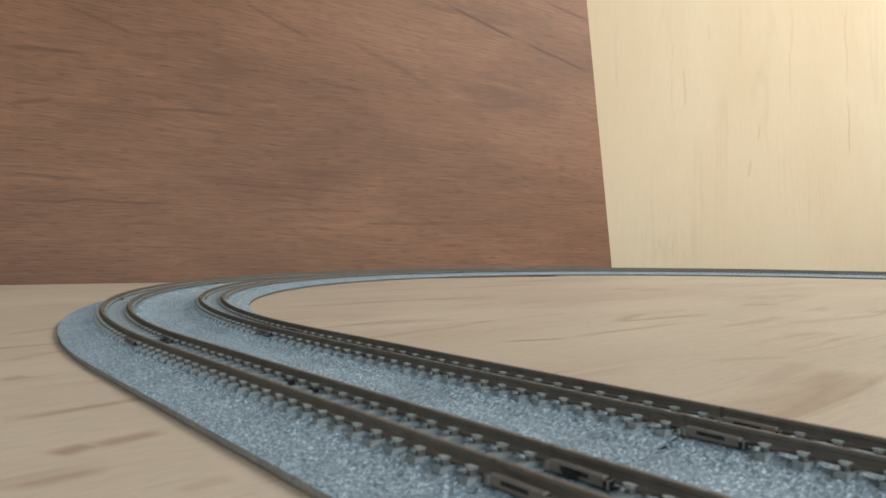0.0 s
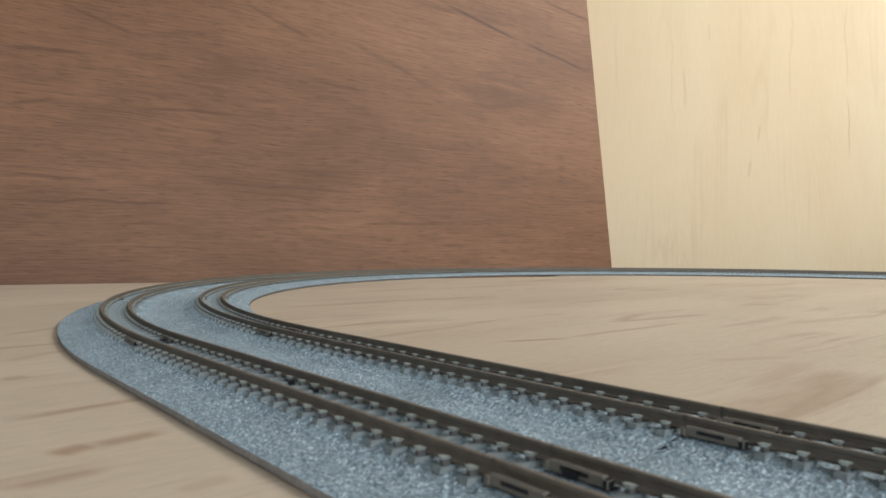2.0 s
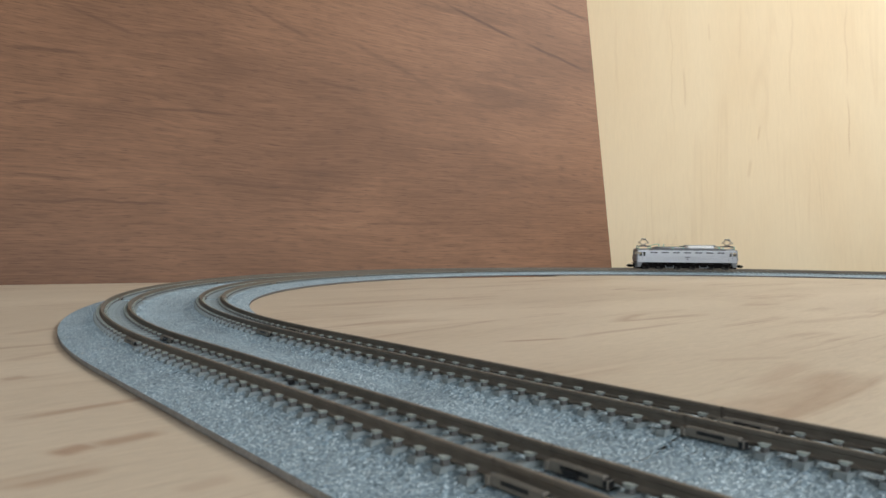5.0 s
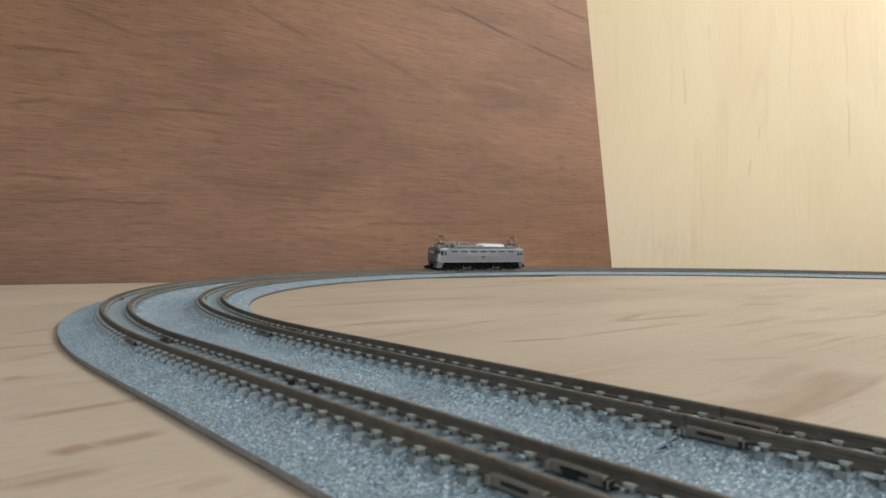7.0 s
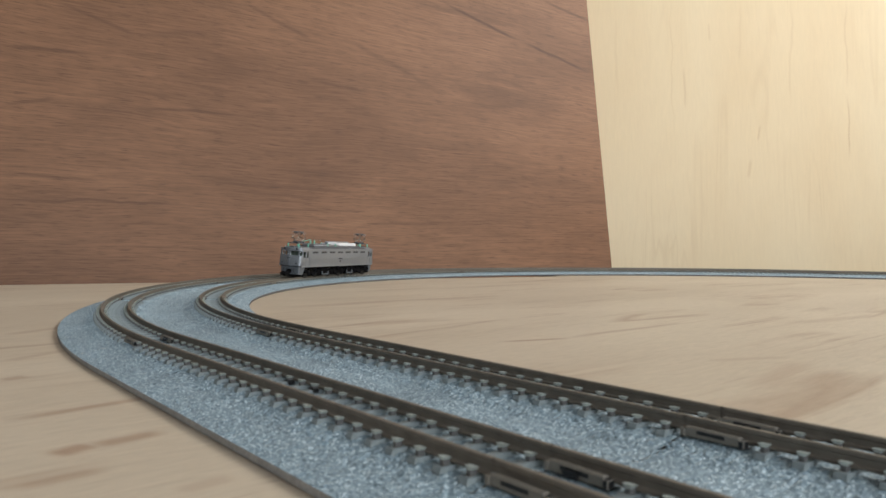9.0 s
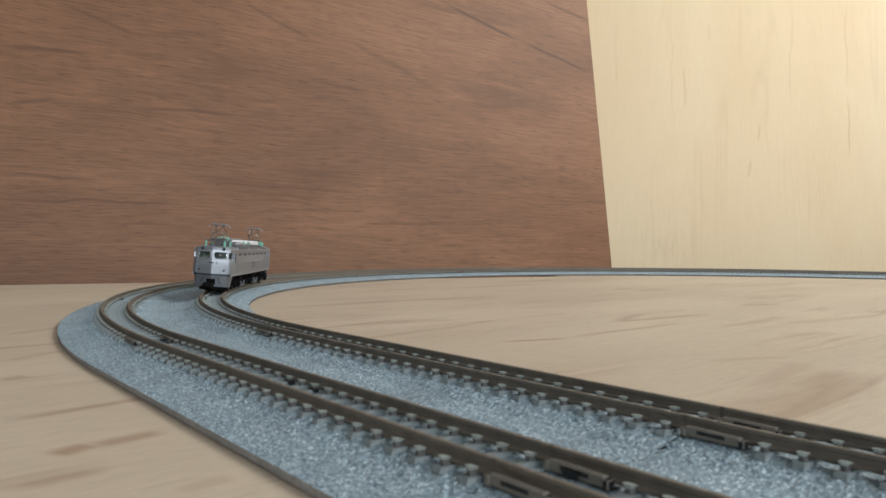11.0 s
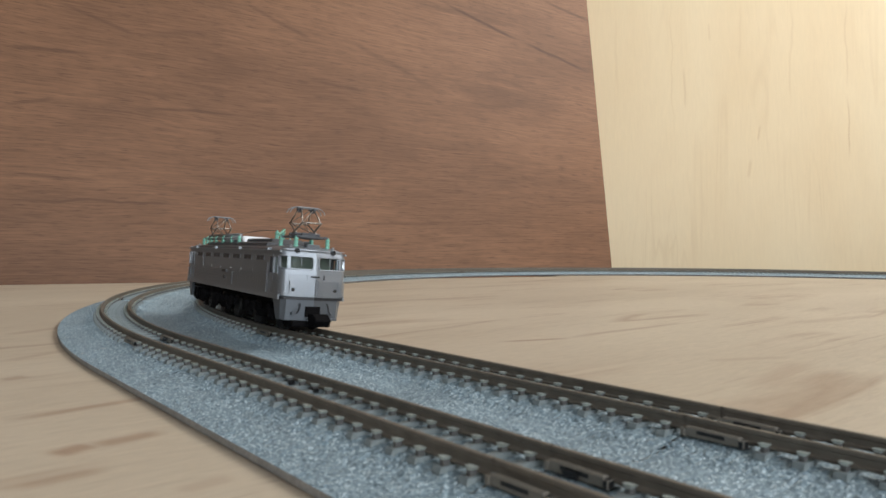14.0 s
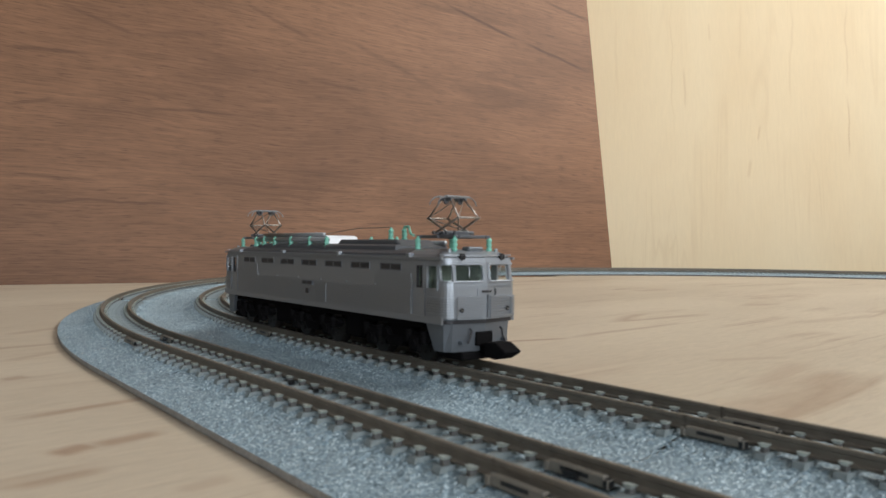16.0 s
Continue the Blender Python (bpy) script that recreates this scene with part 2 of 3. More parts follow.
def rod(*a, **k):
    bm = bmesh.new()
    add_rod(bm, *a, **k)
    return bm


def prism(points, axis, lo, hi, bevel=0.0):
    """A polygon of (u, v) pushed along an axis: x takes (y, z), y takes (x, z), z takes (x, y)."""
    bm = bmesh.new()
    put = {"x": lambda u, v, w: (w, u, v), "y": lambda u, v, w: (u, w, v), "z": lambda u, v, w: (u, v, w)}[axis]
    a = [bm.verts.new(put(u, v, lo)) for u, v in points]
    b = [bm.verts.new(put(u, v, hi)) for u, v in points]
    bm.faces.new(a), bm.faces.new(b[::-1])
    for i in range(len(a)):
        bm.faces.new((a[i], b[i], b[i - 1], a[i - 1]))
    bmesh.ops.recalc_face_normals(bm, faces=bm.faces)
    if bevel:
        bmesh.ops.bevel(bm, geom=list(bm.edges), offset=bevel, segments=1, affect="EDGES", profile=0.5)
    return bm


def thing(name, label, category, group="", kind=""):
    return tagged(new(name), label, category, group, kind)


# ---- the room that closes the place ----
def room():
    def slab(name, x0, x1, y0, y1, z0, z1, mat, label):
        tagged(obj(name, box(x0, x1, y0, y1, z0, z1), mat), label, "wall" if "wall" in name else name, "", "structure")
    slab("floor", -4, 1.3, -2, 2, -0.82, -0.72, CARPET, "plain brown floor of the room")
    slab("ceiling", -4, 1.3, -2, 2, 1.7, 1.8, CEILING, "plain white ceiling of the room")
    slab("wall_north", -4.1, 1.4, 2, 2.1, -0.82, 1.8, WALL, "plain grey plaster wall")
    slab("wall_west", -4.1, -4, -2, 2, -0.82, 1.8, WALL, "plain grey plaster wall")
    bm = bmesh.new()
    for b in ((-4.1, 0.14, -2.1, -2, -0.82, 1.8), (1.30, 1.4, -2.1, -2, -0.82, 1.8), (0.14, 1.30, -2.1, -2, -0.82, 0.0), (0.14, 1.30, -2.1, -2, 1.4, 1.8)):
        add_box(bm, *b)
    tagged(obj("wall_south", bm, WALL), "plain grey plaster wall with a window opening", "wall", "", "structure")
    bm = bmesh.new()
    for b in ((1.3, 1.4, -2, -0.40, -0.82, 1.8), (1.3, 1.4, 1.20, 2, -0.82, 1.8), (1.3, 1.4, -0.40, 1.20, -0.82, 0.80), (1.3, 1.4, -0.40, 1.20, 1.64, 1.8)):
        add_box(bm, *b)
    tagged(obj("wall_east", bm, WALL), "plain grey plaster wall with a window opening", "wall", "", "structure")


room()


# ---- table top and the two leaning boards ----
def sheet(name, w, h, t, mats, m, label, category, low):
    """A plywood sheet in its own xy plane, with a slight bow, its edges of another wood."""
    bm = box(0, w, low, h, -t, 0, bevel=0.0008)
    for f in bm.faces:
        f.material_index = 0 if abs(f.normal.z) > 0.7 else 1
    ob = obj(name, bm, mats)
    ob.matrix_world = m
    return tagged(ob, label, category, "", "structure")


TABLE_EDGE = math.atan2(0.0618, 0.1078)
def table():
    # the back left edge runs along the line that the pale wood shows behind the curve
    d = Vector((math.cos(TABLE_EDGE), math.sin(TABLE_EDGE)))
    p = Vector((-0.3138, 0.5247))
    a, b = p - d * 0.26, p + d * 0.50
    pts = [tuple(a), tuple(b), (b.x, 0.97), (1.22, 0.97), (1.22, -1.0), (a.x, -1.0)]
    bm = prism(pts, "z", BASE - 0.018, BASE)
    bm.normal_update()
    for f in bm.faces:
        f.material_index = 0 if abs(f.normal.z) > 0.7 else 1
    ob = obj("table_top", bm, [TABLE_WOOD, EDGE_WOOD])
    tagged(ob, "pale plywood table top with pinkish grain", "table top", "", "structure")
    for x, y in ((-0.45, -0.9), (1.12, -0.9), (1.12, 0.85), (-0.45, 0.2)):
        obj("leg", box(x - 0.03, x + 0.03, y - 0.03, y + 0.03, -0.72, BASE - 0.0185, bevel=0.004), EDGE_WOOD, ob)


table()
TURN_B, LEAN_B = 24.0, 9.7
CORNER = Vector((0.2341 * 1.03, 1.03, -0.05))
bw, bh = 0.86, 0.92
m_brown = Matrix.Translation(CORNER) @ pose(0, 0, 0, 0, 0, TURN_B) @ pose(0, 0, 0, 90 - LEAN_B, 0, 0) @ Matrix.Translation((-bw, 0, 0))
sheet("brown_board", bw, bh, 0.004, [BROWN_WOOD, EDGE_WOOD], m_brown, "red-brown veneer plywood board leaning behind the track", "board", -0.67 / math.cos(radians(LEAN_B)))
m_pale = Matrix.Translation((-0.1, 1.2, -0.05)) @ pose(0, 0, 0, 90 - 5.0, 0, -1)
sheet("pale_board", 1.28, 0.92, 0.004, [PALE_WOOD, EDGE_WOOD], m_pale, "pale cream plywood board standing behind the track", "board", -0.67 / math.cos(radians(5)))


# ---- the double track ----
def profile(off, cant):
    """Height of the roadbed at off metres outward of the inner track's middle."""
    up = 0.009 * math.sin(cant)
    knots = [(-W_IN, 0.0007), (-0.0118, 0.0022), (-0.0088, 0.0025), (-0.0068, 0.0030), (-0.0058, 0.0031), (0.0058, 0.0031 + up), (0.0068, 0.0030 + up), (0.0088, 0.0025 + up),
             (0.0120, 0.0015 + up * 0.3), (0.0185, 0.0010), (0.0240, 0.0014), (0.0282, 0.0025), (0.0302, 0.0030), (0.0312, 0.0031), (0.0428, 0.0031 + up),
             (0.0438, 0.0030 + up), (0.0458, 0.0025 + up), (0.0482, 0.0019 + up * 0.5), (SPACING + W_OUT, 0.0008)]
    return np.interp(off, [k[0] for k in knots], [k[1] for k in knots])


def ribbon(name, s0, s1, ds, offs, heights, mats, parent, rough=0.0, side=0, label="", smooth=False):
    """A strip along the track. heights(s) gives one height for each of offs."""
    ss = np.linspace(s0, s1, max(2, int(round((s1 - s0) / ds)) + 1))
    n, k = len(ss), len(offs)
    co = np.zeros((n, k, 3))
    for i, s in enumerate(ss):
        p, h = track(s)
        out = (math.sin(h), -math.cos(h))
        hs = heights(s)
        co[i, :, 0] = p.x + out[0] * np.array(offs)
        co[i, :, 1] = p.y + out[1] * np.array(offs)
        co[i, :, 2] = hs
    if rough:
        # rougher heaps where the ballast lies against the tie ends
        o = np.array(offs)
        g = np.random.normal(0, 1, (n, k)) * (1 + 0.9 * (np.abs(np.minimum(np.abs(o), np.abs(o - SPACING)) - 0.0085) < 0.0019))
        co[:, 3:-3, 2] += (g * rough)[:, 3:-3]
        co[:, 3:-3, :2] += np.random.normal(0, rough * 0.5, (n, k - 6, 2))
    idx = np.arange(n * k).reshape(n, k)
    f = np.stack([idx[:-1, :-1], idx[:-1, 1:], idx[1:, 1:], idx[1:, :-1]], -1).reshape(-1, 4)[:, ::-1]
    me = bpy.data.meshes.new(name)
    me.from_pydata(co.reshape(-1, 3).tolist(), [], f.tolist())
    for x in mats:
        me.materials.append(x)
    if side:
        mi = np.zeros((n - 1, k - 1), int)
        # last material darkens the inner edge, a shadow line put into the colour
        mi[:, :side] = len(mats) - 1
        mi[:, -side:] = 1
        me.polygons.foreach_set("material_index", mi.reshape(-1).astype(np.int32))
    me.polygons.foreach_set("use_smooth", np.full(len(f), smooth))
    ob = new(name, me)
    ob.parent = parent
    return tagged(ob, label)


RAIL_SHAPE = [(-0.00075, -0.0020), (-0.00075, -0.0017), (-0.0002, -0.0015), (-0.0002, -0.0007), (-0.0004, -0.00055), (-0.0004, -0.0001),
              (-0.0003, 0.0), (0.0003, 0.0), (0.0004, -0.0001), (0.0004, -0.00055), (0.0002, -0.0007), (0.0002, -0.0015), (0.00075, -0.0017), (0.00075, -0.0020)]


def tie_mesh():
    """A concrete tie with chamfered edges, a waisted middle and four rail clips."""
    bm = bmesh.new()
    xs = [(-7.5, -0.3), (-7.25, 0.25), (-2.4, 0.42), (-1.6, 0.25), (1.6, 0.25), (2.4, 0.42), (7.25, 0.25), (7.5, -0.3)]
    rings = []
    for y, top in xs:
        w = 0.95 if abs(y) > 2 else 0.85
        rings.append([bm.verts.new(v) for v in ((-w, y, -0.8), (-w * 0.82, y, top), (w * 0.82, y, top), (w, y, -0.8))])
    for a, b in zip(rings, rings[1:]):
        for i in range(3):
            bm.faces.new((a[i], a[i + 1], b[i + 1], b[i]))
    bm.faces.new(rings[0]), bm.faces.new(rings[-1][::-1])
    for y in (-4.7, 4.7):
        for d in (-1.35, 1.35):
            lo, hi = y + d - 0.52, y + d + 0.52
            a = [bm.verts.new(v) for v in ((-0.34, lo, 0.2), (0.34, lo, 0.2), (0.34, hi, 0.2), (-0.34, hi, 0.2))]
            c = [bm.verts.new(v) for v in ((-0.34, lo, 0.98), (0.34, lo, 0.98), (0.34, hi, 0.98), (-0.34, hi, 0.98))]
            b = [bm.verts.new(v) for v in ((-0.70, lo, 1.42), (0.70, lo, 1.42), (0.70, hi, 1.36), (-0.70, hi, 1.36))]
            # necks take the dark tone: shade under the clip heads painted in
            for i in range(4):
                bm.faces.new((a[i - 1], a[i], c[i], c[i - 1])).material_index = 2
            bm.faces.new(b).material_index = 1
            for i in range(4):
                bm.faces.new((c[i - 1], c[i], b[i], b[i - 1])).material_index = 1
    bmesh.ops.recalc_face_normals(bm, faces=bm.faces)
    mm(bm)
    me = bpy.data.meshes.new("tie")
    bm.to_mesh(me)
    bm.free()
    me.materials.append(TIE_BODY)
    me.materials.append(TIE)
    me.materials.append(SHADED_PLASTIC)
    return me


def joiner_mesh():
    """The plastic rail joiner: a slotted block on each side of a rail joint."""
    bm = bmesh.new()
    for y in (-1, 1):
        add_box(bm, -4.2, 4.2, y * 1.15 - 0.55, y * 1.15 + 0.55, -2.6, -1.2, bevel=0.15)
        add_box(bm, -4.9, -4.1, y * 1.2 - 0.6, y * 1.2 + 0.6, -2.6, -1.5, bevel=0.1)
        add_box(bm, 4.1, 4.9, y * 1.2 - 0.6, y * 1.2 + 0.6, -2.6, -1.5, bevel=0.1)
        n = len(bm.faces)
        add_box(bm, -3.2, 0.6, y * 1.2 - 0.3, y * 1.2 + 0.3, -1.4, -1.14)
        add_box(bm, -2.2, 2.0, *sorted((y * 1.6, y * 1.74)), -2.0, -1.5)
        bm.faces.ensure_lookup_table()
        for f in bm.faces[n:]:
            f.material_index = 1
    mm(bm)
    me = bpy.data.meshes.new("rail_joiner")
    bm.to_mesh(me)
    bm.free()
    me.materials.append(JOINER)
    me.materials.append(BLACK)
    return me


def slot_mesh():
    bm = bmesh.new()
    add_box(bm, -1.1, 1.1, -0.5, 0.5, -0.6, 0.1)
    mm(bm)
    me = bpy.data.meshes.new("slot")
    bm.to_mesh(me)
    bm.free()
    me.materials.append(BLACK)
    return me


TIE_MESH, JOINER_MESH, SLOT_MESH = tie_mesh(), joiner_mesh(), slot_mesh()
TIE_STEP = 0.00497


def placed(name, me, parent, s, off, z, tilt):
    ob = new(name, me)
    p, h = track(s, off)
    ob.parent = parent
    ob.matrix_local = Matrix.Translation((p.x, p.y, z)) @ pose(0, 0, 0, 0, 0, math.degrees(h)) @ pose(0, 0, 0, -math.degrees(tilt), 0, 0)
    return ob


def track_section(s0, s1, fine, curved):
    shape = "curved" if curved else "straight"
    sec = thing("track_section", f"{shape} grey ballast double track with brown rails and concrete ties", "model track", "double track sections")
    step = 0.0005 if fine else 0.0011
    offs = np.concatenate([[-W_IN + 0.0005, -W_IN, -W_IN], np.linspace(-W_IN + 0.0002, SPACING + W_OUT - 0.0002, int((SPACING + W_OUT + W_IN) / step)), [SPACING + W_OUT, SPACING + W_OUT, SPACING + W_OUT - 0.0005]])

    def bed(s):
        h = profile(offs, cant_at(s))
        h[0] = h[-1] = BASE
        h[1] = h[-2] = BASE + 0.0004
        return h
    ribbon("roadbed", s0 + 0.0001, s1 - 0.0001, step, offs, bed, [BALLAST, EDGE, SHADED_PLASTIC], sec, 0.00006, 2, "speckled grey moulded ballast")
    for off in (0.0, SPACING):
        for side in (-1, 1):
            def rail_z(s):
                return np.array([RAIL_TOP + (0.009 * math.sin(cant_at(s)) if side > 0 else 0) + z for _, z in RAIL_SHAPE])
            ribbon("rail", s0 + 0.0001, s1 - 0.0001, 0.004, [off + side * GAUGE / 2 + y for y, _ in RAIL_SHAPE], rail_z, [RAIL], sec, label="taupe brown rail")
            placed("rail_joiner", JOINER_MESH, sec, s0 + 0.005, off + side * GAUGE / 2, RAIL_TOP + (0.009 * math.sin(cant_at(s1)) if side > 0 else 0), cant_at(s0))
        n = int(round((s1 - s0) / TIE_STEP))
        for i in range(n):
            s = s0 + (i + 0.5) * (s1 - s0) / n
            if i in (0, 1):
                continue
            c = cant_at(s)
            placed("tie", TIE_MESH, sec, s, off, RAIL_TOP - 0.0026 + 0.0045 * math.sin(c), c)
        for side in (-1, 1):
            placed("slot", SLOT_MESH, sec, s0 + 0.0045, off + side * 0.0031, 0.0042 + 0.0045 * math.sin(cant_at(s1)), cant_at(s1))
    if s0 < 1.08 < s1:
        for s in (1.074, 1.0835):
            placed("slot", SLOT_MESH, sec, s, SPACING - 0.0030, 0.0040, 0)
    return sec


PIECE = 0.1455
BOUNDS = [0.9955 + PIECE * k for k in range(-11, 4)]
for b0, b1 in zip(BOUNDS, BOUNDS[1:]):
    track_section(b0, b1, b1 > 0.75 and b0 < 1.25, b0 > -0.01 and b1 < ARC + 0.01)


# ---- the electric locomotive, in millimetres: x forward, y to its left, z up from the rail top ----
HALF, WIDE = 58.0, 9.4
BODY_LOW = 9.4


FACE, BEND = 7.0, 2.4                        # half width of the flat face and radius of the nose corner
FACE_RUN, BEND_RUN = FACE * math.hypot(1, 1.3 / 7.4), BEND * math.pi / 2


def rake_at(z):
    return max(0.0, z - 16) * 0.13 + max(0.0, z - 22.3) * 0.25


def nose(u):
    """Plan point and outward normal u millimetres round the nose from the ridge: face, corner, then along the side."""
    slope = 1.3 / 7.4
    if u < FACE_RUN:
        y = u * FACE / FACE_RUN
        k = math.hypot(1, slope)
        return HALF - slope * y, y, 1 / k, slope / k
    cx = HALF - slope * FACE - BEND
    if u < FACE_RUN + BEND_RUN:
        a = (u - FACE_RUN) / BEND
        return cx + BEND * math.cos(a), FACE + BEND * math.sin(a), math.cos(a), math.sin(a)
    return cx - (u - FACE_RUN - BEND_RUN), WIDE, 0.0, 1.0


def nose_point(u, z, out, end, h):
    """A point on the nose at height z, out millimetres proud of the surface."""
    x, y, nx, ny = nose(u)
    w = min(1.0, max(0.0, (x - 52.5) / 1.8))
    return (end * (x - rake_at(z) * w + nx * out), end * h * (y + ny * out), z)


def nose_strip(u0, u1, z0, z1, out, deep, end, h):
    """A bar that follows the nose from u0 to u1."""
    us = [u0] + [u for u in [FACE_RUN + BEND_RUN * k / 6 for k in range(7)] if u0 + 0.01 < u < u1 - 0.01] + [u1]
    bm = bmesh.new()
    rings = [[bm.verts.new(nose_point(u, z, o, end, h)) for z, o in ((z0, out), (z1, out), (z1, -deep), (z0, -deep))] for u in us]
    for p, q in zip(rings, rings[1:]):
        for i in range(4):
            bm.faces.new((p[i - 1], p[i], q[i], q[i - 1]))
    bm.faces.new(rings[0]), bm.faces.new(rings[-1][::-1])
    bmesh.ops.recalc_face_normals(bm, faces=bm.faces)
    return bm


def nose_frame(u0, u1, z0, z1, w, r, out, deep, end, h):
    """A window rim with rounded corners that follows the nose; w is its width, r its inner corner radius."""
    bm = bmesh.new()

    def loop(grow):
        pts, rr = [], r + grow
        a0, a1, b0, b1 = u0 - grow, u1 + grow, z0 - grow, z1 + grow
        for cu, cz, t0 in ((a1 - rr, b1 - rr, 0), (a0 + rr, b1 - rr, 90), (a0 + rr, b0 + rr, 180), (a1 - rr, b0 + rr, 270)):
            arc = [(cu + rr * math.cos(radians(t0 + 90 * k / 4)), cz + rr * math.sin(radians(t0 + 90 * k / 4))) for k in range(5)]
            pts += arc
            if t0 in (0, 180):
                u_a, u_b = (a1 - rr, a0 + rr) if t0 == 0 else (a0 + rr, a1 - rr)
                pts += [(u_a + (u_b - u_a) * k / 10, arc[-1][1]) for k in range(1, 10)]
        return pts
    inner, outer = loop(0.0), loop(w)
    rows = []
    for pts, o in ((inner, -deep), (inner, out * 0.7), (loop(w * 0.3), out), (loop(w * 0.7), out), (outer, out * 0.5), (outer, -deep)):
        rows.append([bm.verts.new(nose_point(u, z, o, end, h)) for u, z in pts])
    for p, q in zip(rows, rows[1:]):
        for i in range(len(p)):
            bm.faces.new((p[i - 1], p[i], q[i], q[i - 1]))
    bmesh.ops.recalc_face_normals(bm, faces=bm.faces)
    return bm


WINDSHIELD, CORNER_PANE = (0.91, FACE_RUN), (FACE_RUN + 0.63, FACE_RUN + 3.14)
LOW_GLASS, TOP_GLASS = 17.1, 20.3


def body_shell():
    """The hollow body and its inner lining, with real openings for the cab glass in nose and sides."""
    half_us = [0.0, WINDSHIELD[0]] + [FACE_RUN + BEND_RUN * k / 6 for k in range(7)]
    side_xs = [53.8, 50.5, 48.9, 47.0]
    outer = [(BODY_LOW, 0.25), (BODY_LOW + 0.3, 0), (15.6, 0), (LOW_GLASS, 0), (20.0, 0), (TOP_GLASS, 0), (20.8, 0), (21.6, 0.1), (22.3, 0.7), (22.9, 2.0), (23.25, 4.2)]
    lining = [(13.0, 0.45), (15.6, 0.45), (LOW_GLASS, 0.45), (20.0, 0.45), (TOP_GLASS, 0.45), (21.4, 0.5), (21.8, 1.5)]
    n, c = 2 * (2 * (len(half_us) + len(side_xs)) - 1), len(half_us) + len(side_xs) - 1
    nose_cells, side_cells = {1, 3, 4, 5, 6}, {9, 11}
    bm = bmesh.new()
    for levels in (outer, lining):
        rings = []
        for z, inset in levels:
            q = []
            for u in half_us:
                x, y, _ = nose_point(u, z, 0, 1, 1)
                q.append((x - inset, y * (WIDE - inset) / WIDE))
            q += [(x - (inset * 0.5 if z > 21 else 0), WIDE - inset) for x in side_xs]
            front = [(x, -y) for x, y in q[1:]][::-1] + q
            ring = front + [(-x, -y) for x, y in front]
            rings.append([bm.verts.new((x, y, z)) for x, y in ring])
        for k, (p, q) in enumerate(zip(rings, rings[1:])):
            low, high = levels[k][0], levels[k + 1][0]
            for i in range(n):
                j = i % (2 * c + 1)
                cell = -1 if j == 2 * c else (j - c) if j >= c else (c - 1 - j)
                if cell in nose_cells and low >= LOW_GLASS - 0.01 and high <= TOP_GLASS + 0.01:
                    continue
                if cell in side_cells and low >= 15.59 and high <= 20.01:
                    continue
                bm.faces.new((p[i], p[(i + 1) % n], q[(i + 1) % n], q[i]))
        bm.faces.new(rings[0][::-1]), bm.faces.new(rings[-1])
    bm.normal_update()
    return bm


def loft(rings, cap=True):
    bm = bmesh.new()
    made = [[bm.verts.new(v) for v in ring] for ring in rings]
    for a, b in zip(made, made[1:]):
        for i in range(len(a)):
            bm.faces.new((a[i - 1], a[i], b[i], b[i - 1]))
    if cap:
        bm.faces.new(made[0][::-1]), bm.faces.new(made[-1])
    bmesh.ops.recalc_face_normals(bm, faces=bm.faces)
    return bm


def front_point(y, z, out=0.0, end=1):
    """A point on the end face at height z, out millimetres proud of it."""
    y0 = abs(y)
    x = HALF - rake_at(z) - 1.3 * min(y0, FACE) / 7.4
    if y0 > FACE:
        x -= BEND - BEND * math.sqrt(max(0.0, 1 - ((y0 - FACE) / BEND) ** 2))
    return (end * (x + out), end * y, z)


def front_plate(y0, y1, z0, z1, out, deep=0.5, end=1, cuts=3):
    """A plate that lies on the end face, its front out millimetres proud."""
    bm = bmesh.new()
    ys = [y0 + (y1 - y0) * k / cuts for k in range(cuts + 1)]
    grid = [[[bm.verts.new(front_point(y, z, o, end)) for o in (out, -deep)] for z in (z0, z1)] for y in ys]
    for a, b in zip(grid, grid[1:]):
        bm.faces.new((a[0][0], b[0][0], b[1][0], a[1][0]))
        bm.faces.new((a[0][1], a[1][1], b[1][1], b[0][1]))
        bm.faces.new((a[0][0], a[0][1], b[0][1], b[0][0]))
        bm.faces.new((a[1][0], b[1][0], b[1][1], a[1][1]))
    for g in (grid[0], grid[-1]):
        bm.faces.new((g[0][0], g[1][0], g[1][1], g[0][1]))
    bmesh.ops.recalc_face_normals(bm, faces=bm.faces)
    return bm


def merge(*parts):
    out = bmesh.new()
    for b in parts:
        me = bpy.data.meshes.new("t")
        b.to_mesh(me)
        b.free()
        out.from_mesh(me)
        bpy.data.meshes.remove(me)
    return out


def side_ring(x0, x1, z0, z1, w, side, out=0.25):
    bm = bmesh.new()
    lo, hi = sorted((side * (WIDE - 0.3), side * (WIDE + out)))
    for a, b, c, d in ((x0 - w, x1 + w, z1, z1 + w), (x0 - w, x1 + w, z0 - w, z0), (x0 - w, x0, z0, z1), (x1, x1 + w, z0, z1)):
        add_box(bm, a, b, lo, hi, c, d)
    return bm


def side_plate(x0, x1, z0, z1, side, out, deep=0.3, bevel=0.0):
    lo, hi = sorted((side * (WIDE - deep), side * (WIDE + out)))
    return box(x0, x1, lo, hi, z0, z1, bevel=bevel)


def lathe(profile, x, y, n=10):
    return loft([[(x + r * math.cos(k * math.tau / n), y + r * math.sin(k * math.tau / n), z) for k in range(n)] for r, z in profile])


def insulator(parent, x, y, z, h, r=1.0):
    n = max(3, int(h / 0.75))
    prof = [(r * 0.62, z)]
    for k in range(n):
        zz = z + h * (k + 0.5) / n
        prof += [(r * 0.75, zz - 0.26), (r, zz - 0.2), (r * 0.92, zz + 0.16), (r * 0.75, zz + 0.2)]
    prof += [(r * 0.5, z + h), (r * 0.4, z + h + 0.35)]
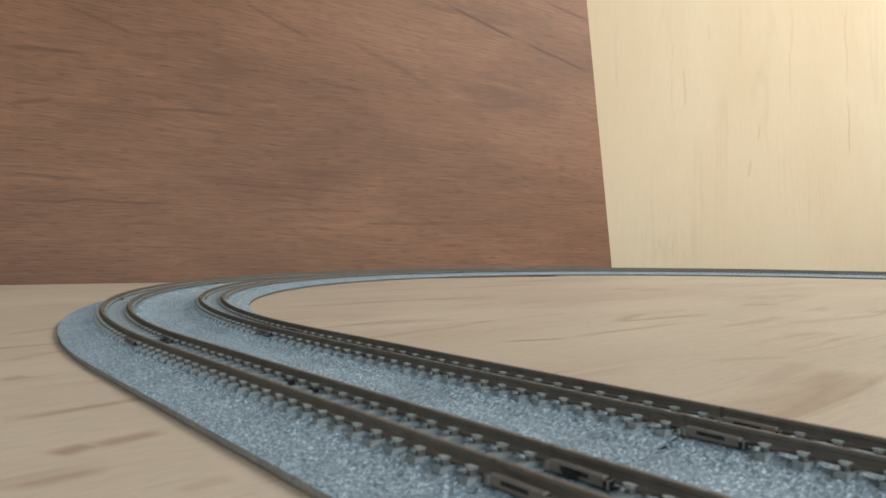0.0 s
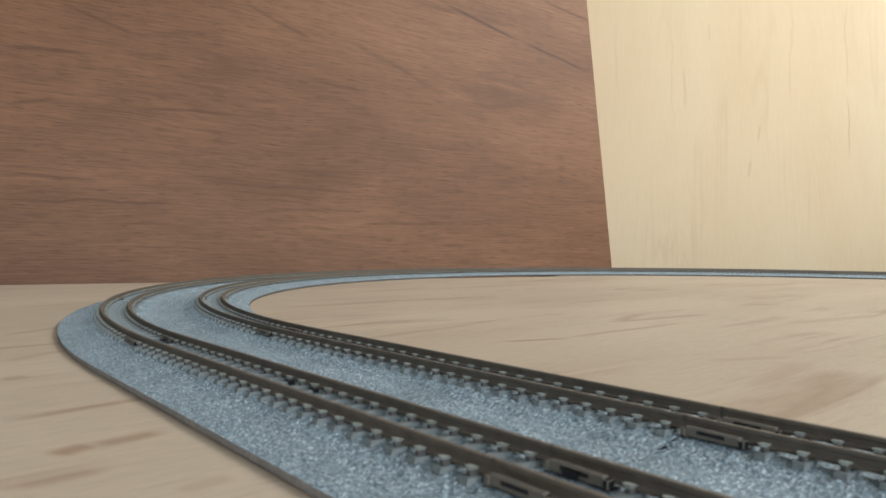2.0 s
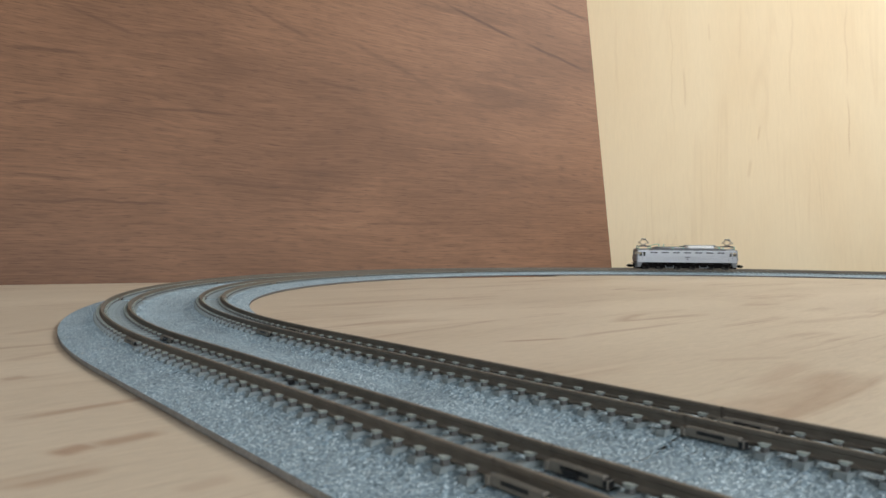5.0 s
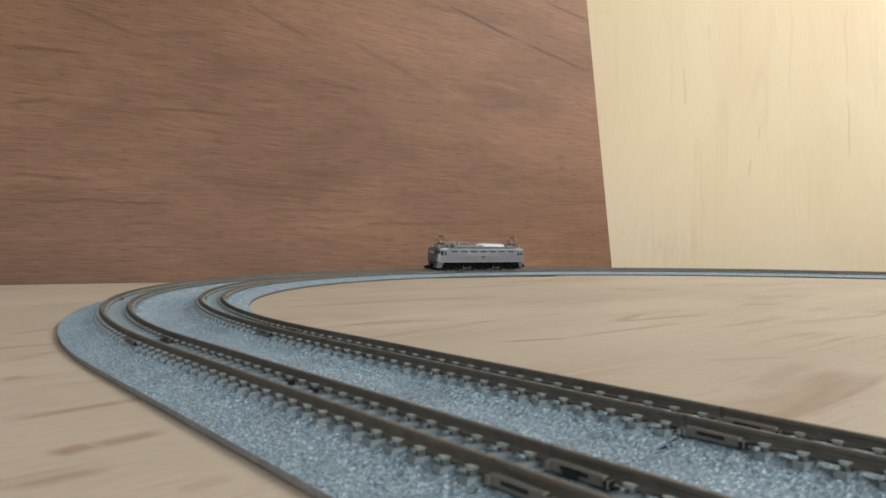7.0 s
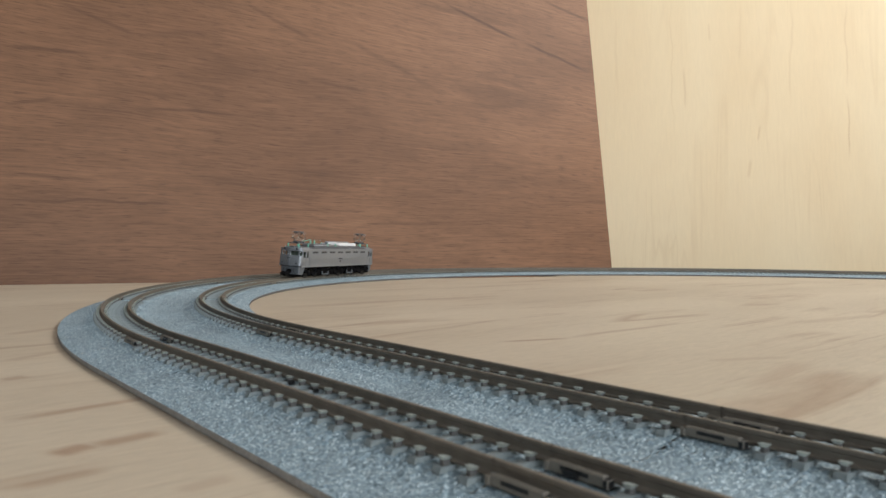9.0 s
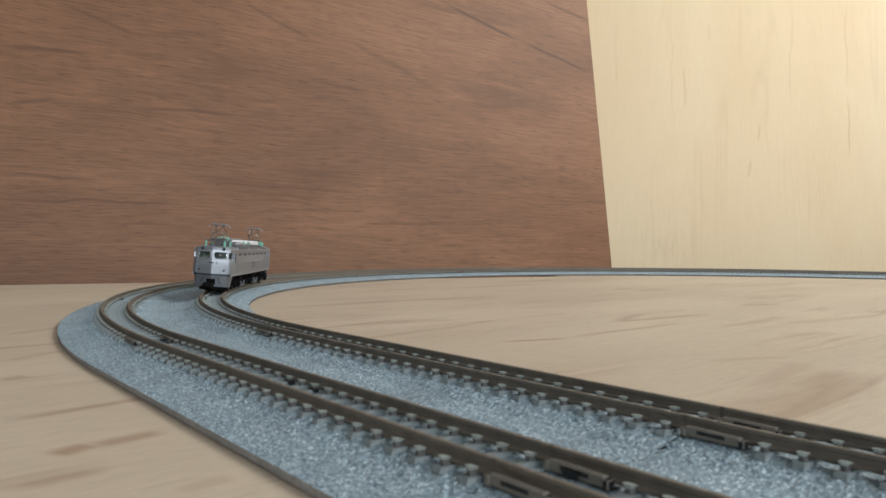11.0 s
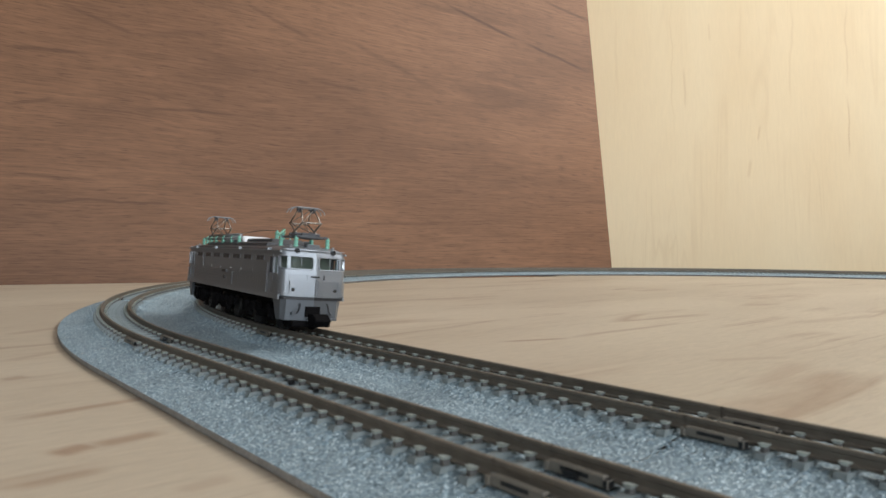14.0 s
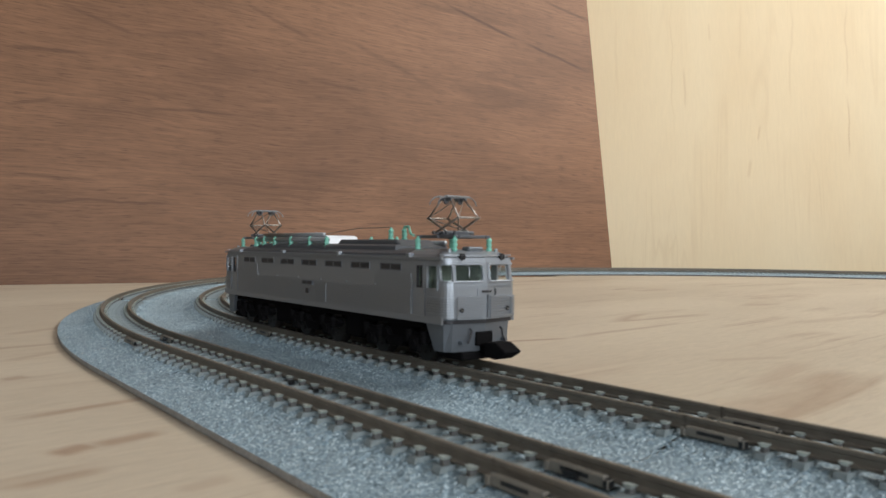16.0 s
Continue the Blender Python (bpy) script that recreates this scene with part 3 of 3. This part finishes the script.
    return part("insulator", lathe(prof, x, y), GREEN, parent, "ribbed green insulator")


def pantograph(loco, x0):
    """A raised diamond pantograph: base frame, lower and upper arms that cross, two collector strips with turned-down horns."""
    z0, z1, z2 = 26.3, 29.9, 34.0
    reach = 5.2
    bm = bmesh.new()
    for y in (-3.6, 3.6):
        add_box(bm, x0 - 7.0, x0 + 7.0, y - 0.4, y + 0.4, z0 - 0.7, z0, bevel=0.1)
    for x in (-6.3, 0, 6.3):
        add_box(bm, x0 + x - 0.45, x0 + x + 0.45, -4.6, 4.6, z0 - 0.65, z0 - 0.05, bevel=0.1)
    for x in (-2.2, 2.2):
        add_box(bm, x0 + x - 1.0, x0 + x + 1.0, -2.0, 2.0, z0 - 0.2, z0 + 0.9, bevel=0.25)
        add_rod(bm, (x0 + x, -3.7, z0 + 0.5), (x0 + x, 3.7, z0 + 0.5), 0.4)
    p = part("pantograph", bm, ROOF, loco, "raised wire pantograph on a dark base frame")
    for d in (-1, 1):
        for y in (-1, 1):
            # the lower arms cross in side view
            part("lower_arm", rod((x0 - d * 2.2, y * 3.0, z0 + 0.5), (x0 + d * reach, y * 2.7, z1), 0.27), STEEL, p, smooth=True)
            part("upper_arm", rod((x0 + d * reach, y * 2.7, z1), (x0 + d * 1.2, y * 1.9, z2), 0.2), STEEL, p, smooth=True)
        part("cross_tube", rod((x0 + d * reach, -3.0, z1), (x0 + d * reach, 3.0, z1), 0.22), STEEL, p, smooth=True)
        part("brace", rod((x0 + d * reach, -2.7, z1), (x0 + d * 1.2, 1.9, z2), 0.13), STEEL, p)
        part("brace", rod((x0 - d * 2.2, 3.0, z0 + 0.5), (x0 + d * reach, -2.7, z1), 0.13), STEEL, p)
    for d in (-1, 1):
        bm = bmesh.new()
        pts = [(-5.2, -1.4), (-4.8, -0.5), (-4.0, 0.1), (-3.1, 0.35), (3.1, 0.35), (4.0, 0.1), (4.8, -0.5), (5.2, -1.4)]
        for (ya, za), (yb, zb) in zip(pts, pts[1:]):
            flat = abs(ya) < 4 and abs(yb) < 4
            if flat:
                add_box(bm, x0 + d * 1.4 - 0.5, x0 + d * 1.4 + 0.5, ya, yb, z2 + za - 0.22, z2 + za + 0.22, bevel=0.08)
            else:
                add_rod(bm, (x0 + d * 1.4, ya, z2 + za), (x0 + d * 1.4, yb, z2 + zb), 0.14, 6)
        part("collector_strip", bm, ALLOY, p, "pale grey collector strip with bent horns")
    for y in (-1.9, 1.9):
        bm = bmesh.new()
        add_box(bm, x0 - 1.9, x0 + 1.9, y - 0.35, y + 0.35, z2 - 0.5, z2 + 0.1, bevel=0.1)
        add_rod(bm, (x0 - 0.2, y, z2 - 0.5), (x0 + 0.2, y, z2 - 0.5), 0.7, 10)
        part("head_frame", bm, ROOF, p)
    for x in (-6.3, 6.3):
        for y in (-4.6, 4.6):
            insulator(p, x0 + x, y, 22.9, 2.8, 0.66)
    return p


def bogie(loco, x0):
    bm = bmesh.new()
    for y in (-1, 1):
        lo, hi = sorted((y * 6.6, y * 8.2))
        bar = prism([(-13.5, 5.2), (-12.6, 6.2), (-3.5, 6.2), (-2.2, 4.6), (2.2, 4.6), (3.5, 6.2), (12.6, 6.2), (13.5, 5.2), (12.5, 4.2), (4.0, 4.2), (2.4, 2.6), (-2.4, 2.6), (-4.0, 4.2), (-12.5, 4.2)],
                    "y", lo, hi)
        me = bpy.data.meshes.new("t")
        bar.to_mesh(me)
        bar.free()
        bm.from_mesh(me)
        bpy.data.meshes.remove(me)
    add_box(bm, -4, 4, -6.8, 6.8, 3.4, 7.0)
    add_box(bm, -13, 13, -3.2, 3.2, 2.8, 7.6)
    bg = part("bogie", bm, UNDER, loco, "black bogie with two axles")
    bg.location = (x0 * 0.001, 0, 0)
    for x in (-8.2, 8.2):
        for y in (-1, 1):
            b = bmesh.new()
            lo, hi = sorted((y * 7.8, y * 9.0))
            add_box(b, x - 1.7, x + 1.7, lo, hi, 2.2, 5.4, bevel=0.35)
            add_rod(b, (x, y * 8.9, 3.8), (x, y * 9.35, 3.8), 1.0, 12)
            part("axle_box", b, UNDER, bg)
            for d in (-1, 1):
                b = bmesh.new()
                add_rod(b, (x + d * 2.6, y * 8.2, 4.0), (x + d * 2.6, y * 8.2, 6.6), 0.75, 10)
                for k in range(4):
                    add_rod(b, (x + d * 2.6, y * 8.2, 4.2 + 0.6 * k), (x + d * 2.6, y * 8.2, 4.5 + 0.6 * k), 0.95, 10)
                part("spring", b, UNDER, bg)
        b = bmesh.new()
        add_rod(b, (0, -6, 0), (0, 6, 0), 0.8)
        for y in (-1, 1):
            add_rod(b, (0, y * 3.9, 0), (0, y * 4.35, 0), 4.15, 24)
            add_rod(b, (0, y * 4.35, 0), (0, y * 5.7, 0), 3.7, 24, 3.6)
            for k in range(6):
                a = k * math.pi / 3
                add_rod(b, (1.9 * math.cos(a), y * 5.6, 1.9 * math.sin(a)), (1.9 * math.cos(a), y * 5.9, 1.9 * math.sin(a)), 0.5, 6)
        w = part("wheelset", b, WHEEL, bg, "blackened metal wheelset")
        w.location = (x * 0.001, 0, 0.0037)
        WHEELS.append((w, x * 0.001))
    return bg


WHEEL = plain("dark_wheel_metal", (0.03, 0.028, 0.026), 0.5, 0.5)
LENS = plain("lamp_lens", (0.16, 0.17, 0.19), 0.08, 0.9, 0.03, 900, 0)
CABIN = plain("cab_interior", (0.16, 0.20, 0.17), 0.6)
WHEELS, BOGIES = [], []


def cab_end(loco, end):
    """All that sits on one end of the body."""
    for h in (-1, 1):
        fr = part("windshield", nose_frame(WINDSHIELD[0] + 0.05, CORNER_PANE[1] - 0.1, LOW_GLASS + 0.05, TOP_GLASS - 0.05, 0.36, 0.55, 0.24, 0.5, end, h), SILVER, loco, "bright rounded cab windshield frame")
        part("pillar", nose_strip(WINDSHIELD[1] - 0.05, CORNER_PANE[0] + 0.05, LOW_GLASS, TOP_GLASS, 0.2, 0.5, end, h), SILVER, fr)
        for name, (ua, ub) in (("pane", WINDSHIELD), ("corner_pane", CORNER_PANE)):
            pane = part(name, nose_strip(ua, ub, LOW_GLASS, TOP_GLASS, -0.12, 0.3, end, h), GLASS, fr, "clear cab glass")
            pane.visible_shadow = False
        part("wiper", merge(rod(front_point(h * 4.6, 20.3, 0.35, end), front_point(h * 4.0, 19.6, 0.35, end), 0.09), rod(front_point(h * 4.0, 19.6, 0.3, end), front_point(h * 4.2, 18.0, 0.3, end), 0.11)), ALLOY, fr, "pale wiper blade")
        b = bmesh.new()
        c, d = Vector(front_point(h * 5.2, 21.9, 0.3, end)), Vector(front_point(h * 5.2, 21.9, -0.6, end))
        add_rod(b, d, c, 0.68, 16)
        hl = part("headlight", b, BLACK, loco, "black-rimmed headlight")
        c2 = c + Vector((end * 0.05, 0, 0))
        part("lens", rod(c, c2, 0.42, 16, 0.36), LENS, hl, "clear headlight lens")
        b = bmesh.new()
        c, d = Vector(front_point(h * 6.0, 11.4, 0.55, end)), Vector(front_point(h * 6.0, 11.4, -0.3, end))
        add_rod(b, d, c, 0.46, 14)
        tl = part("tail_lamp", b, BLACK, loco, "black-rimmed tail lamp")
        part("lens", rod(c, c + Vector((end * 0.08, 0, 0)), 0.3, 12, 0.26), LENS, tl)
        # grab rail in front of the ribs
        b = bmesh.new()
        pts = [front_point(h * 7.0, 13.6, 0.1, end), front_point(h * 7.0, 13.5, 0.7, end), front_point(h * 7.0, 10.5, 0.7, end), front_point(h * 7.0, 10.4, 0.1, end)]
        for a, c in zip(pts, pts[1:]):
            add_rod(b, a, c, 0.13, 6)
        part("grab_rail", b, SILVER, loco)
        for k in range(8):
            z = 9.95 + 0.52 * k
            part("rib", nose_strip(0.7, FACE_RUN + BEND_RUN + (3.9 if k else 0.5), z, z + 0.27, 0.4, 0.1, end, h), SILVER, loco)
        part("lip", nose_strip(0.0, FACE_RUN + BEND_RUN + 0.2, 16.05, 16.25, 0.14, 0.1, end, h), SILVER, loco)
        part("visor", nose_strip(0.0, FACE_RUN + BEND_RUN - 0.8, 22.1, 22.35, 0.12, 0.3, end, h), SILVER, loco)
        for z in (9.6, 13.95):
            part("panel_edge", nose_strip(0.5, FACE_RUN - 0.2, z, z + 0.16, 0.4, 0.1, end, h), SILVER, loco)
    part("number_plate", front_plate(-2.3, 1.9, 14.5, 15.6, 0.14, 0.1, end), SILVER, loco)
    part("number_bar", front_plate(-1.4, 1.1, 14.8, 15.25, 0.2, 0.05, end), PLATE, loco, "dark raised number bar")
    part("door_seam", front_plate(-0.12, 0.12, 9.9, 14.4, 0.3, 0.1, end, cuts=1), GREY, loco)
    part("door_latch", front_plate(2.3, 2.6, 14.3, 15.6, 0.2, 0.1, end, cuts=1), PLATE, loco)
    for h in (-1, 1):
        part("buffer_beam", nose_strip(0.0, FACE_RUN + BEND_RUN + 1.0, 8.7, 9.45, -0.25, 0.8, end, h), PLATE, loco, "dark beam under the nose")
    # skirt below the body
    b = bmesh.new()
    rings = []
    for z, s in ((BODY_LOW + 0.05, 0.0), (3.1, 0.9)):
        rings.append([(end * x, end * y, z) for x, y in ((HALF - 0.5 - s * 0.6, 0), (HALF - 1.7 - s * 0.6, 7.3), (HALF - 3.0 - s * 0.6, 8.7 - s * 0.5), (HALF - 9.0 + s * 3.0, 8.9 - s * 0.5), (HALF - 9.0 + s * 3.0, 7.9 - s * 0.5),
                                                         (HALF - 3.8 - s * 0.6, 7.6 - s * 0.5), (HALF - 2.2 - s * 0.6, 0))])
    for m in (1, -1):
        vs = [[b.verts.new((x, y * m, z)) for x, y, z in r] for r in rings]
        n = len(vs[0])
        for i in range(n):
            b.faces.new((vs[0][i - 1], vs[0][i], vs[1][i], vs[1][i - 1]))
        b.faces.new(vs[0]), b.faces.new(vs[1])
    bmesh.ops.recalc_face_normals(b, faces=b.faces)
    sk = part("skirt", b, GREY, loco, "grey end skirt with a coupler pocket")
    part("coupler_pocket", box(*sorted((end * (HALF - 2.0), end * (HALF - 0.6))), -2.1, 2.1, 4.2, 7.0, bevel=0.1), UNDER, sk)
    part("step", box(*sorted((end * (HALF - 2.2), end * (HALF - 0.4))), 4.0, 7.0, 3.4, 3.8), GREY, sk)
    for h in (-1, 1):
        b = bmesh.new()
        pts = [(HALF - 0.6, h * 3.9, 7.7), (HALF + 0.1, h * 4.0, 7.2), (HALF - 0.1, h * 4.3, 5.9), (HALF + 0.1, h * 4.9, 5.0)]
        for a, c in zip(pts, pts[1:]):
            add_rod(b, (end * a[0], a[1], a[2]), (end * c[0], c[1], c[2]), 0.22, 6)
        part("brake_hose", b, PLATE, sk)
        b = bmesh.new()
        add_rod(b, (end * (HALF - 2.0), h * 5.6, 5.0), (end * (HALF - 0.5), h * 5.6, 5.0), 0.4, 10)
        part("hose_cock", b, GREY, sk)
    b = merge(prism([(HALF + 1.6, 2.3), (HALF + 4.9, 2.1), (HALF + 7.6, 3.55), (HALF + 7.6, 3.95), (HALF + 4.9, 5.4), (HALF + 1.6, 5.2)], "y", -2.2, 2.2, bevel=0.2), box(HALF - 4, HALF + 1.8, -0.9, 0.9, 2.7, 4.7, bevel=0.15))
    if end < 0:
        bmesh.ops.rotate(b, verts=b.verts, cent=(0, 0, 0), matrix=Matrix.Rotation(math.pi, 3, "Z"))
    part("coupler", b, UNDER, loco, "black box coupler")
    bm = box(*sorted((end * (HALF - 9), end * (HALF - 1.0))), -5.5, 5.5, 1.4, 3.0, bevel=0.3)
    part("plough", bm, UNDER, loco)
    # cab floor and rear wall behind the glass
    part("cab_bulkhead", box(*sorted((end * 46.2, end * 46.6)), -8.6, 8.6, 13.5, 21.2), CABIN, loco)
    part("cab_floor", box(*sorted((end * 46.6, end * 53.0)), -8.6, 8.6, 13.2, 13.6), CABIN, loco)
    part("driver_desk", prism([(end * 51.5, 13.6), (end * 51.8, 16.2), (end * 53.2, 16.7), (end * 53.4, 13.6)], "y", -7.0, 7.0), CABIN, loco, "dull green driver's desk")
    for y in (-4.5, 4.5):
        part("driver_seat", box(*sorted((end * 48.0, end * 48.6)), y - 1.3, y + 1.3, 13.6, 17.4, bevel=0.2), CABIN, loco)


def body_side(loco, side):
    for e in (-1, 1):
        x0, x1 = sorted((e * 46.2, e * 49.6))
        a, b = sorted((e * 47.0, e * 48.9))
        d = part("cab_door", merge(side_plate(x0, x1, 10.0, 15.6, side, 0.10), side_plate(x0, x1, 20.0, 20.6, side, 0.10), side_plate(x0, a, 15.6, 20.0, side, 0.10), side_plate(b, x1, 15.6, 20.0, side, 0.10)), SILVER, loco, "silver cab door with a tall window")
        pane = part("pane", side_plate(a, b, 15.6, 20.0, side, -0.1, 0.25), GLASS, d)
        pane.visible_shadow = False
        part("gasket", side_ring(a + 0.2, b - 0.2, 15.8, 19.8, 0.25, side, 0.14), PLATE, d)
        for x in (e * 45.7, e * 50.1):
            bm = bmesh.new()
            add_rod(bm, (x, side * (WIDE + 0.22), 10), (x, side * (WIDE + 0.22), 16.5), 0.08, 6)
            part("grab_rail", bm, GREY, d)
        a, b = sorted((e * 50.5, e * 53.8))
        w = part("cab_window", side_ring(a, b, 15.6, 20.0, 0.3, side), SILVER, loco, "silver-framed cab side window")
        pane = part("pane", side_plate(a, b, 15.6, 20.0, side, -0.1, 0.25), GLASS, w)
        pane.visible_shadow = False
    for k in range(7):
        xc = -37.2 + k * 12.4
        w = part("louvre", side_ring(xc - 3.9, xc + 3.9, 18.9, 20.1, 0.16, side, 0.1), GREY, loco, "grey-framed dark side vent")
        for j in (-1, 1):
            a, b = sorted((xc + j * 0.15, xc + j * 3.8))
            part("pane", side_plate(a, b, 18.95, 20.05, side, 0.03, 0.02), PLATE, w)
        # small step irons
        bm = bmesh.new()
        add_box(bm, xc - 6.0, xc - 5.6, *sorted((side * WIDE, side * (WIDE + 0.35))), 15.4, 15.8, bevel=0.08)
        part("step_iron", bm, SILVER, loco, "small bright step iron")
    for k in range(10):
        z = 10.1 + 0.52 * k
        part("rib", side_plate(-45, 45, z, z + 0.25, side, 0.26), SILVER, loco)
    for k in range(6):
        z = 15.5 + 0.52 * k
        for a, b in ((31.5, 45), (-45, -31.5)):
            part("rib", side_plate(a, b, z, z + 0.24, side, 0.2), SILVER, loco)
    part("sill", side_plate(-55.5, 55.5, 8.6, 9.9, side, 0.18), SILVER, loco)
    part("gutter", side_plate(-55.5, 55.5, 21.3, 21.75, side, 0.3), SILVER, loco, "raised silver rain gutter")
    for x in (-44, -15, 15, 44):
        bm = bmesh.new()
        add_box(bm, x - 0.7, x + 0.7, *sorted((side * (WIDE - 1), side * (WIDE + 0.45))), 21.6, 22.5, bevel=0.15)
        part("lifting_lug", bm, SILVER, loco)
    part("number_plate", side_plate(-3.2, 2.6, 14.0, 15.0, side, 0.38), GREY, loco)
    for a, b in ((-2.6, -0.7), (-0.2, 2.2)):
        part("number_bar", side_plate(a, b, 14.15, 14.8, side, 0.45), PLATE, loco, "dark raised number bar")
    part("maker_plate", side_plate(-1.0, 0.6, 11.8, 13.0, side, 0.42), PLATE, loco)
    part("equipment_door", side_plate(-6.6 * side - 2.5, -6.6 * side + 2.5, 10.1, 14.6, side, 0.26), SILVER, loco)
    # equipment under the floor between the bogies, with pale hanging frames
    for x in (-19.0, 19.0):
        lo, hi = sorted((side * 3.0, side * 7.2))
        part("underfloor_box", box(x - 4.2, x + 4.2, lo, hi, 2.6, 9.4, bevel=0.3), UNDER, loco)
        bm = bmesh.new()
        lo, hi = sorted((side * 7.3, side * 8.4))
        for b in ((x - 4.6, x - 4.0, lo, hi, 2.8, 5.0), (x + 4.0, x + 4.6, lo, hi, 2.8, 5.0), (x - 4.6, x + 4.6, lo, hi, 2.3, 3.0)):
            add_box(bm, *b, bevel=0.15)
        if side > 0:
            part("hanger_frame", bm, GREY, loco, "grey hanging frame of the underfloor tank")


def roof(loco):
    rings = []
    for z, ins in ((22.6, 0), (23.9, 0.3), (24.3, 1.2)):
        rings.append([(x, y, z) for x, y in ((36 - ins, -7.4 + ins), (36 - ins, 7.4 - ins), (-36 + ins, 7.4 - ins), (-36 + ins, -7.4 + ins))])
    deck = [[(x, y, z) for x, y in ((44 - i, -WIDE + i), (44 - i, WIDE - i), (-44 + i, WIDE - i), (-44 + i, -WIDE + i))] for z, i in ((22.0, 0.3), (22.4, 0.6), (23.0, 1.85), (23.4, 4.1))]
    part("roof_deck", loft(deck), ROOF, loco, "dark grey roof deck")
    part("roof_hatch", loft(rings), ROOF, loco, "dark grey raised roof hatch")
    part("front_hood", prism([(6, 24.0), (8, 25.4), (32, 25.4), (35, 24.0)], "y", -5.0, 5.0, bevel=0.3), ROOF, loco, "dark grey equipment hood")
    part("roof_cover", prism([(-31, 23.9), (-30.3, 26.5), (-2.0, 26.5), (0.4, 24.0)], "y", -4.0, 6.0, bevel=0.5), WHITE, loco, "white moulded roof cover")
    for y, x0, x1, z in ((-6.3, -40, 4, 25.4), (-5.1, -36, 0, 26.6), (6.4, -2, 36, 24.6)):
        part("roof_pipe", rod((x0, y, z), (x1, y, z), 0.62, 10), ALLOY, loco, "silver roof conduit", True)
    for y in (-1, 1):
        for x in (-39, -33, -26, -16, -5, 4) if y < 0 else (-36, 4, 16):
            insulator(loco, x, y * 6.6, 23.4, 2.5, 0.66)
    for x in (24.0, 29.5):
        insulator(loco, x, -0.5, 25.2, 2.7, 0.7)
    b = bmesh.new()
    pts = [(29.5, -0.5, 28.3), (31.5, -0.7, 28.3), (37.5, -4.4, 26.6), (39.0, -4.6, 26.2)]
    for a, c in zip(pts, pts[1:]):
        add_rod(b, a, c, 0.3, 6)
    part("bus_bar", b, GREEN, loco, "pale green roof cable")
    b = bmesh.new()
    pts = [(24, -0.5, 28.3), (12, -2.5, 28.1), (4, -6.6, 26.8)]
    for a, c in zip(pts, pts[1:]):
        add_rod(b, a, c, 0.10, 6)
    part("bus_bar", b, STEEL, loco, "thin copper roof wire")
    for e in (-1, 1):
        for y in (-6.2, 6.2):
            part("whistle", rod((e * 53.5, y, 22.4), (e * 53.5, y, 23.5), 0.4, 10), SILVER, loco)
        part("roof_vent", box(*sorted((e * 52.0, e * 54.5)), -2.0, 2.0, 22.6, 23.9, bevel=0.3), GREY, loco)


def locomotive():
    loco = thing("locomotive", "silver model electric locomotive with two raised pantographs on the inner track", "model locomotive")
    part("body", body_shell(), SILVER, loco, "silver painted body shell")
    b = box(-54, 54, -7.8, 7.8, 7.2, 9.5)
    part("underframe", b, UNDER, loco)
    part("centre_sill", box(-51, 51, -3.4, 3.4, 1.6, 7.4, bevel=0.3), UNDER, loco)
    for e in (1, -1):
        cab_end(loco, e)
    for s in (1, -1):
        body_side(loco, s)
    roof(loco)
    for x in (46.8, -47.2):
        pantograph(loco, x)
    for x in (-37.0, 0.0, 37.0):
        BOGIES.append((bogie(loco, x), x * 0.001))
    return loco


LOCO = locomotive()


# ---- the run along the inner track: it slows down all the way ----
RUN = [(0.0, -0.6000), (3.5, -0.0735), (4.2, 0.0275), (6.5, 0.3352), (7.5, 0.4512), (8.0, 0.5050), (9.0, 0.6056), (11.3, 0.8050), (12.0, 0.8510),
       (12.5, 0.8815), (13.0, 0.9110), (13.5, 0.9395), (14.5, 0.9900), (15.0, 1.0112), (15.2, 1.0190), (15.5, 1.0285), (15.7, 1.0325), (16.0, 1.0343)]


def run(t):
    """Metres of the locomotive's middle along the inner track at t seconds, smooth between the rows."""
    speed = [(b[1] - a[1]) / (b[0] - a[0]) for a, b in zip(RUN, RUN[1:])]
    slope = [speed[0]] + [(p + q) / 2 for p, q in zip(speed, speed[1:])] + [speed[-1] * 0.3]
    k = max(i for i in range(len(RUN) - 1) if RUN[i][0] <= t + 1e-9)
    (t0, s0), (t1, s1) = RUN[k], RUN[k + 1]
    w, h = (t - t0) / (t1 - t0), t1 - t0
    return ((1 + 2 * w) * (1 - w) ** 2 * s0 + w * (1 - w) ** 2 * h * slope[k] + w * w * (3 - 2 * w) * s1 + w * w * (w - 1) * h * slope[k + 1])


def loco_pose(s):
    (a, _), (b, _) = track(s - 0.037), track(s + 0.037)
    mid, d = (a + b) / 2, b - a
    c = cant_at(s)
    # the body leans inward a little more than the track itself
    # the flanges sit a little deeper on the worn far bend
    low = 0.0008 * max(0.0, 1 - abs(s - 0.62) / 0.34)
    return pose(mid.x, mid.y, RAIL_TOP - low + 0.0045 * math.sin(c), -math.degrees(c) * 1.7, 0, math.degrees(math.atan2(d.y, d.x)))


def motions():
    times = [k / 10 for k in range(161)]
    walk(LOCO, [(t, loco_pose(run(t))) for t in times])
    for bg, x in BOGIES:
        rows = []
        for t in times[::2]:
            s = run(t)
            turn = track(s + x)[1] - loco_pose(s).to_euler().z
            turn = (turn + math.pi) % (2 * math.pi) - math.pi
            inward = loco_pose(s).inverted() @ track(s + x)[0]
            rows.append((t, pose(x, inward.y * (abs(x) < 0.01), 0, 0, 0, math.degrees(turn))))
        walk(bg, rows)
    for w, x in WHEELS:
        walk(w, [(t, pose(x, 0, 0.0037, 0, math.degrees((run(t) - run(0)) / 0.0037), 0)) for t in times])


motions()
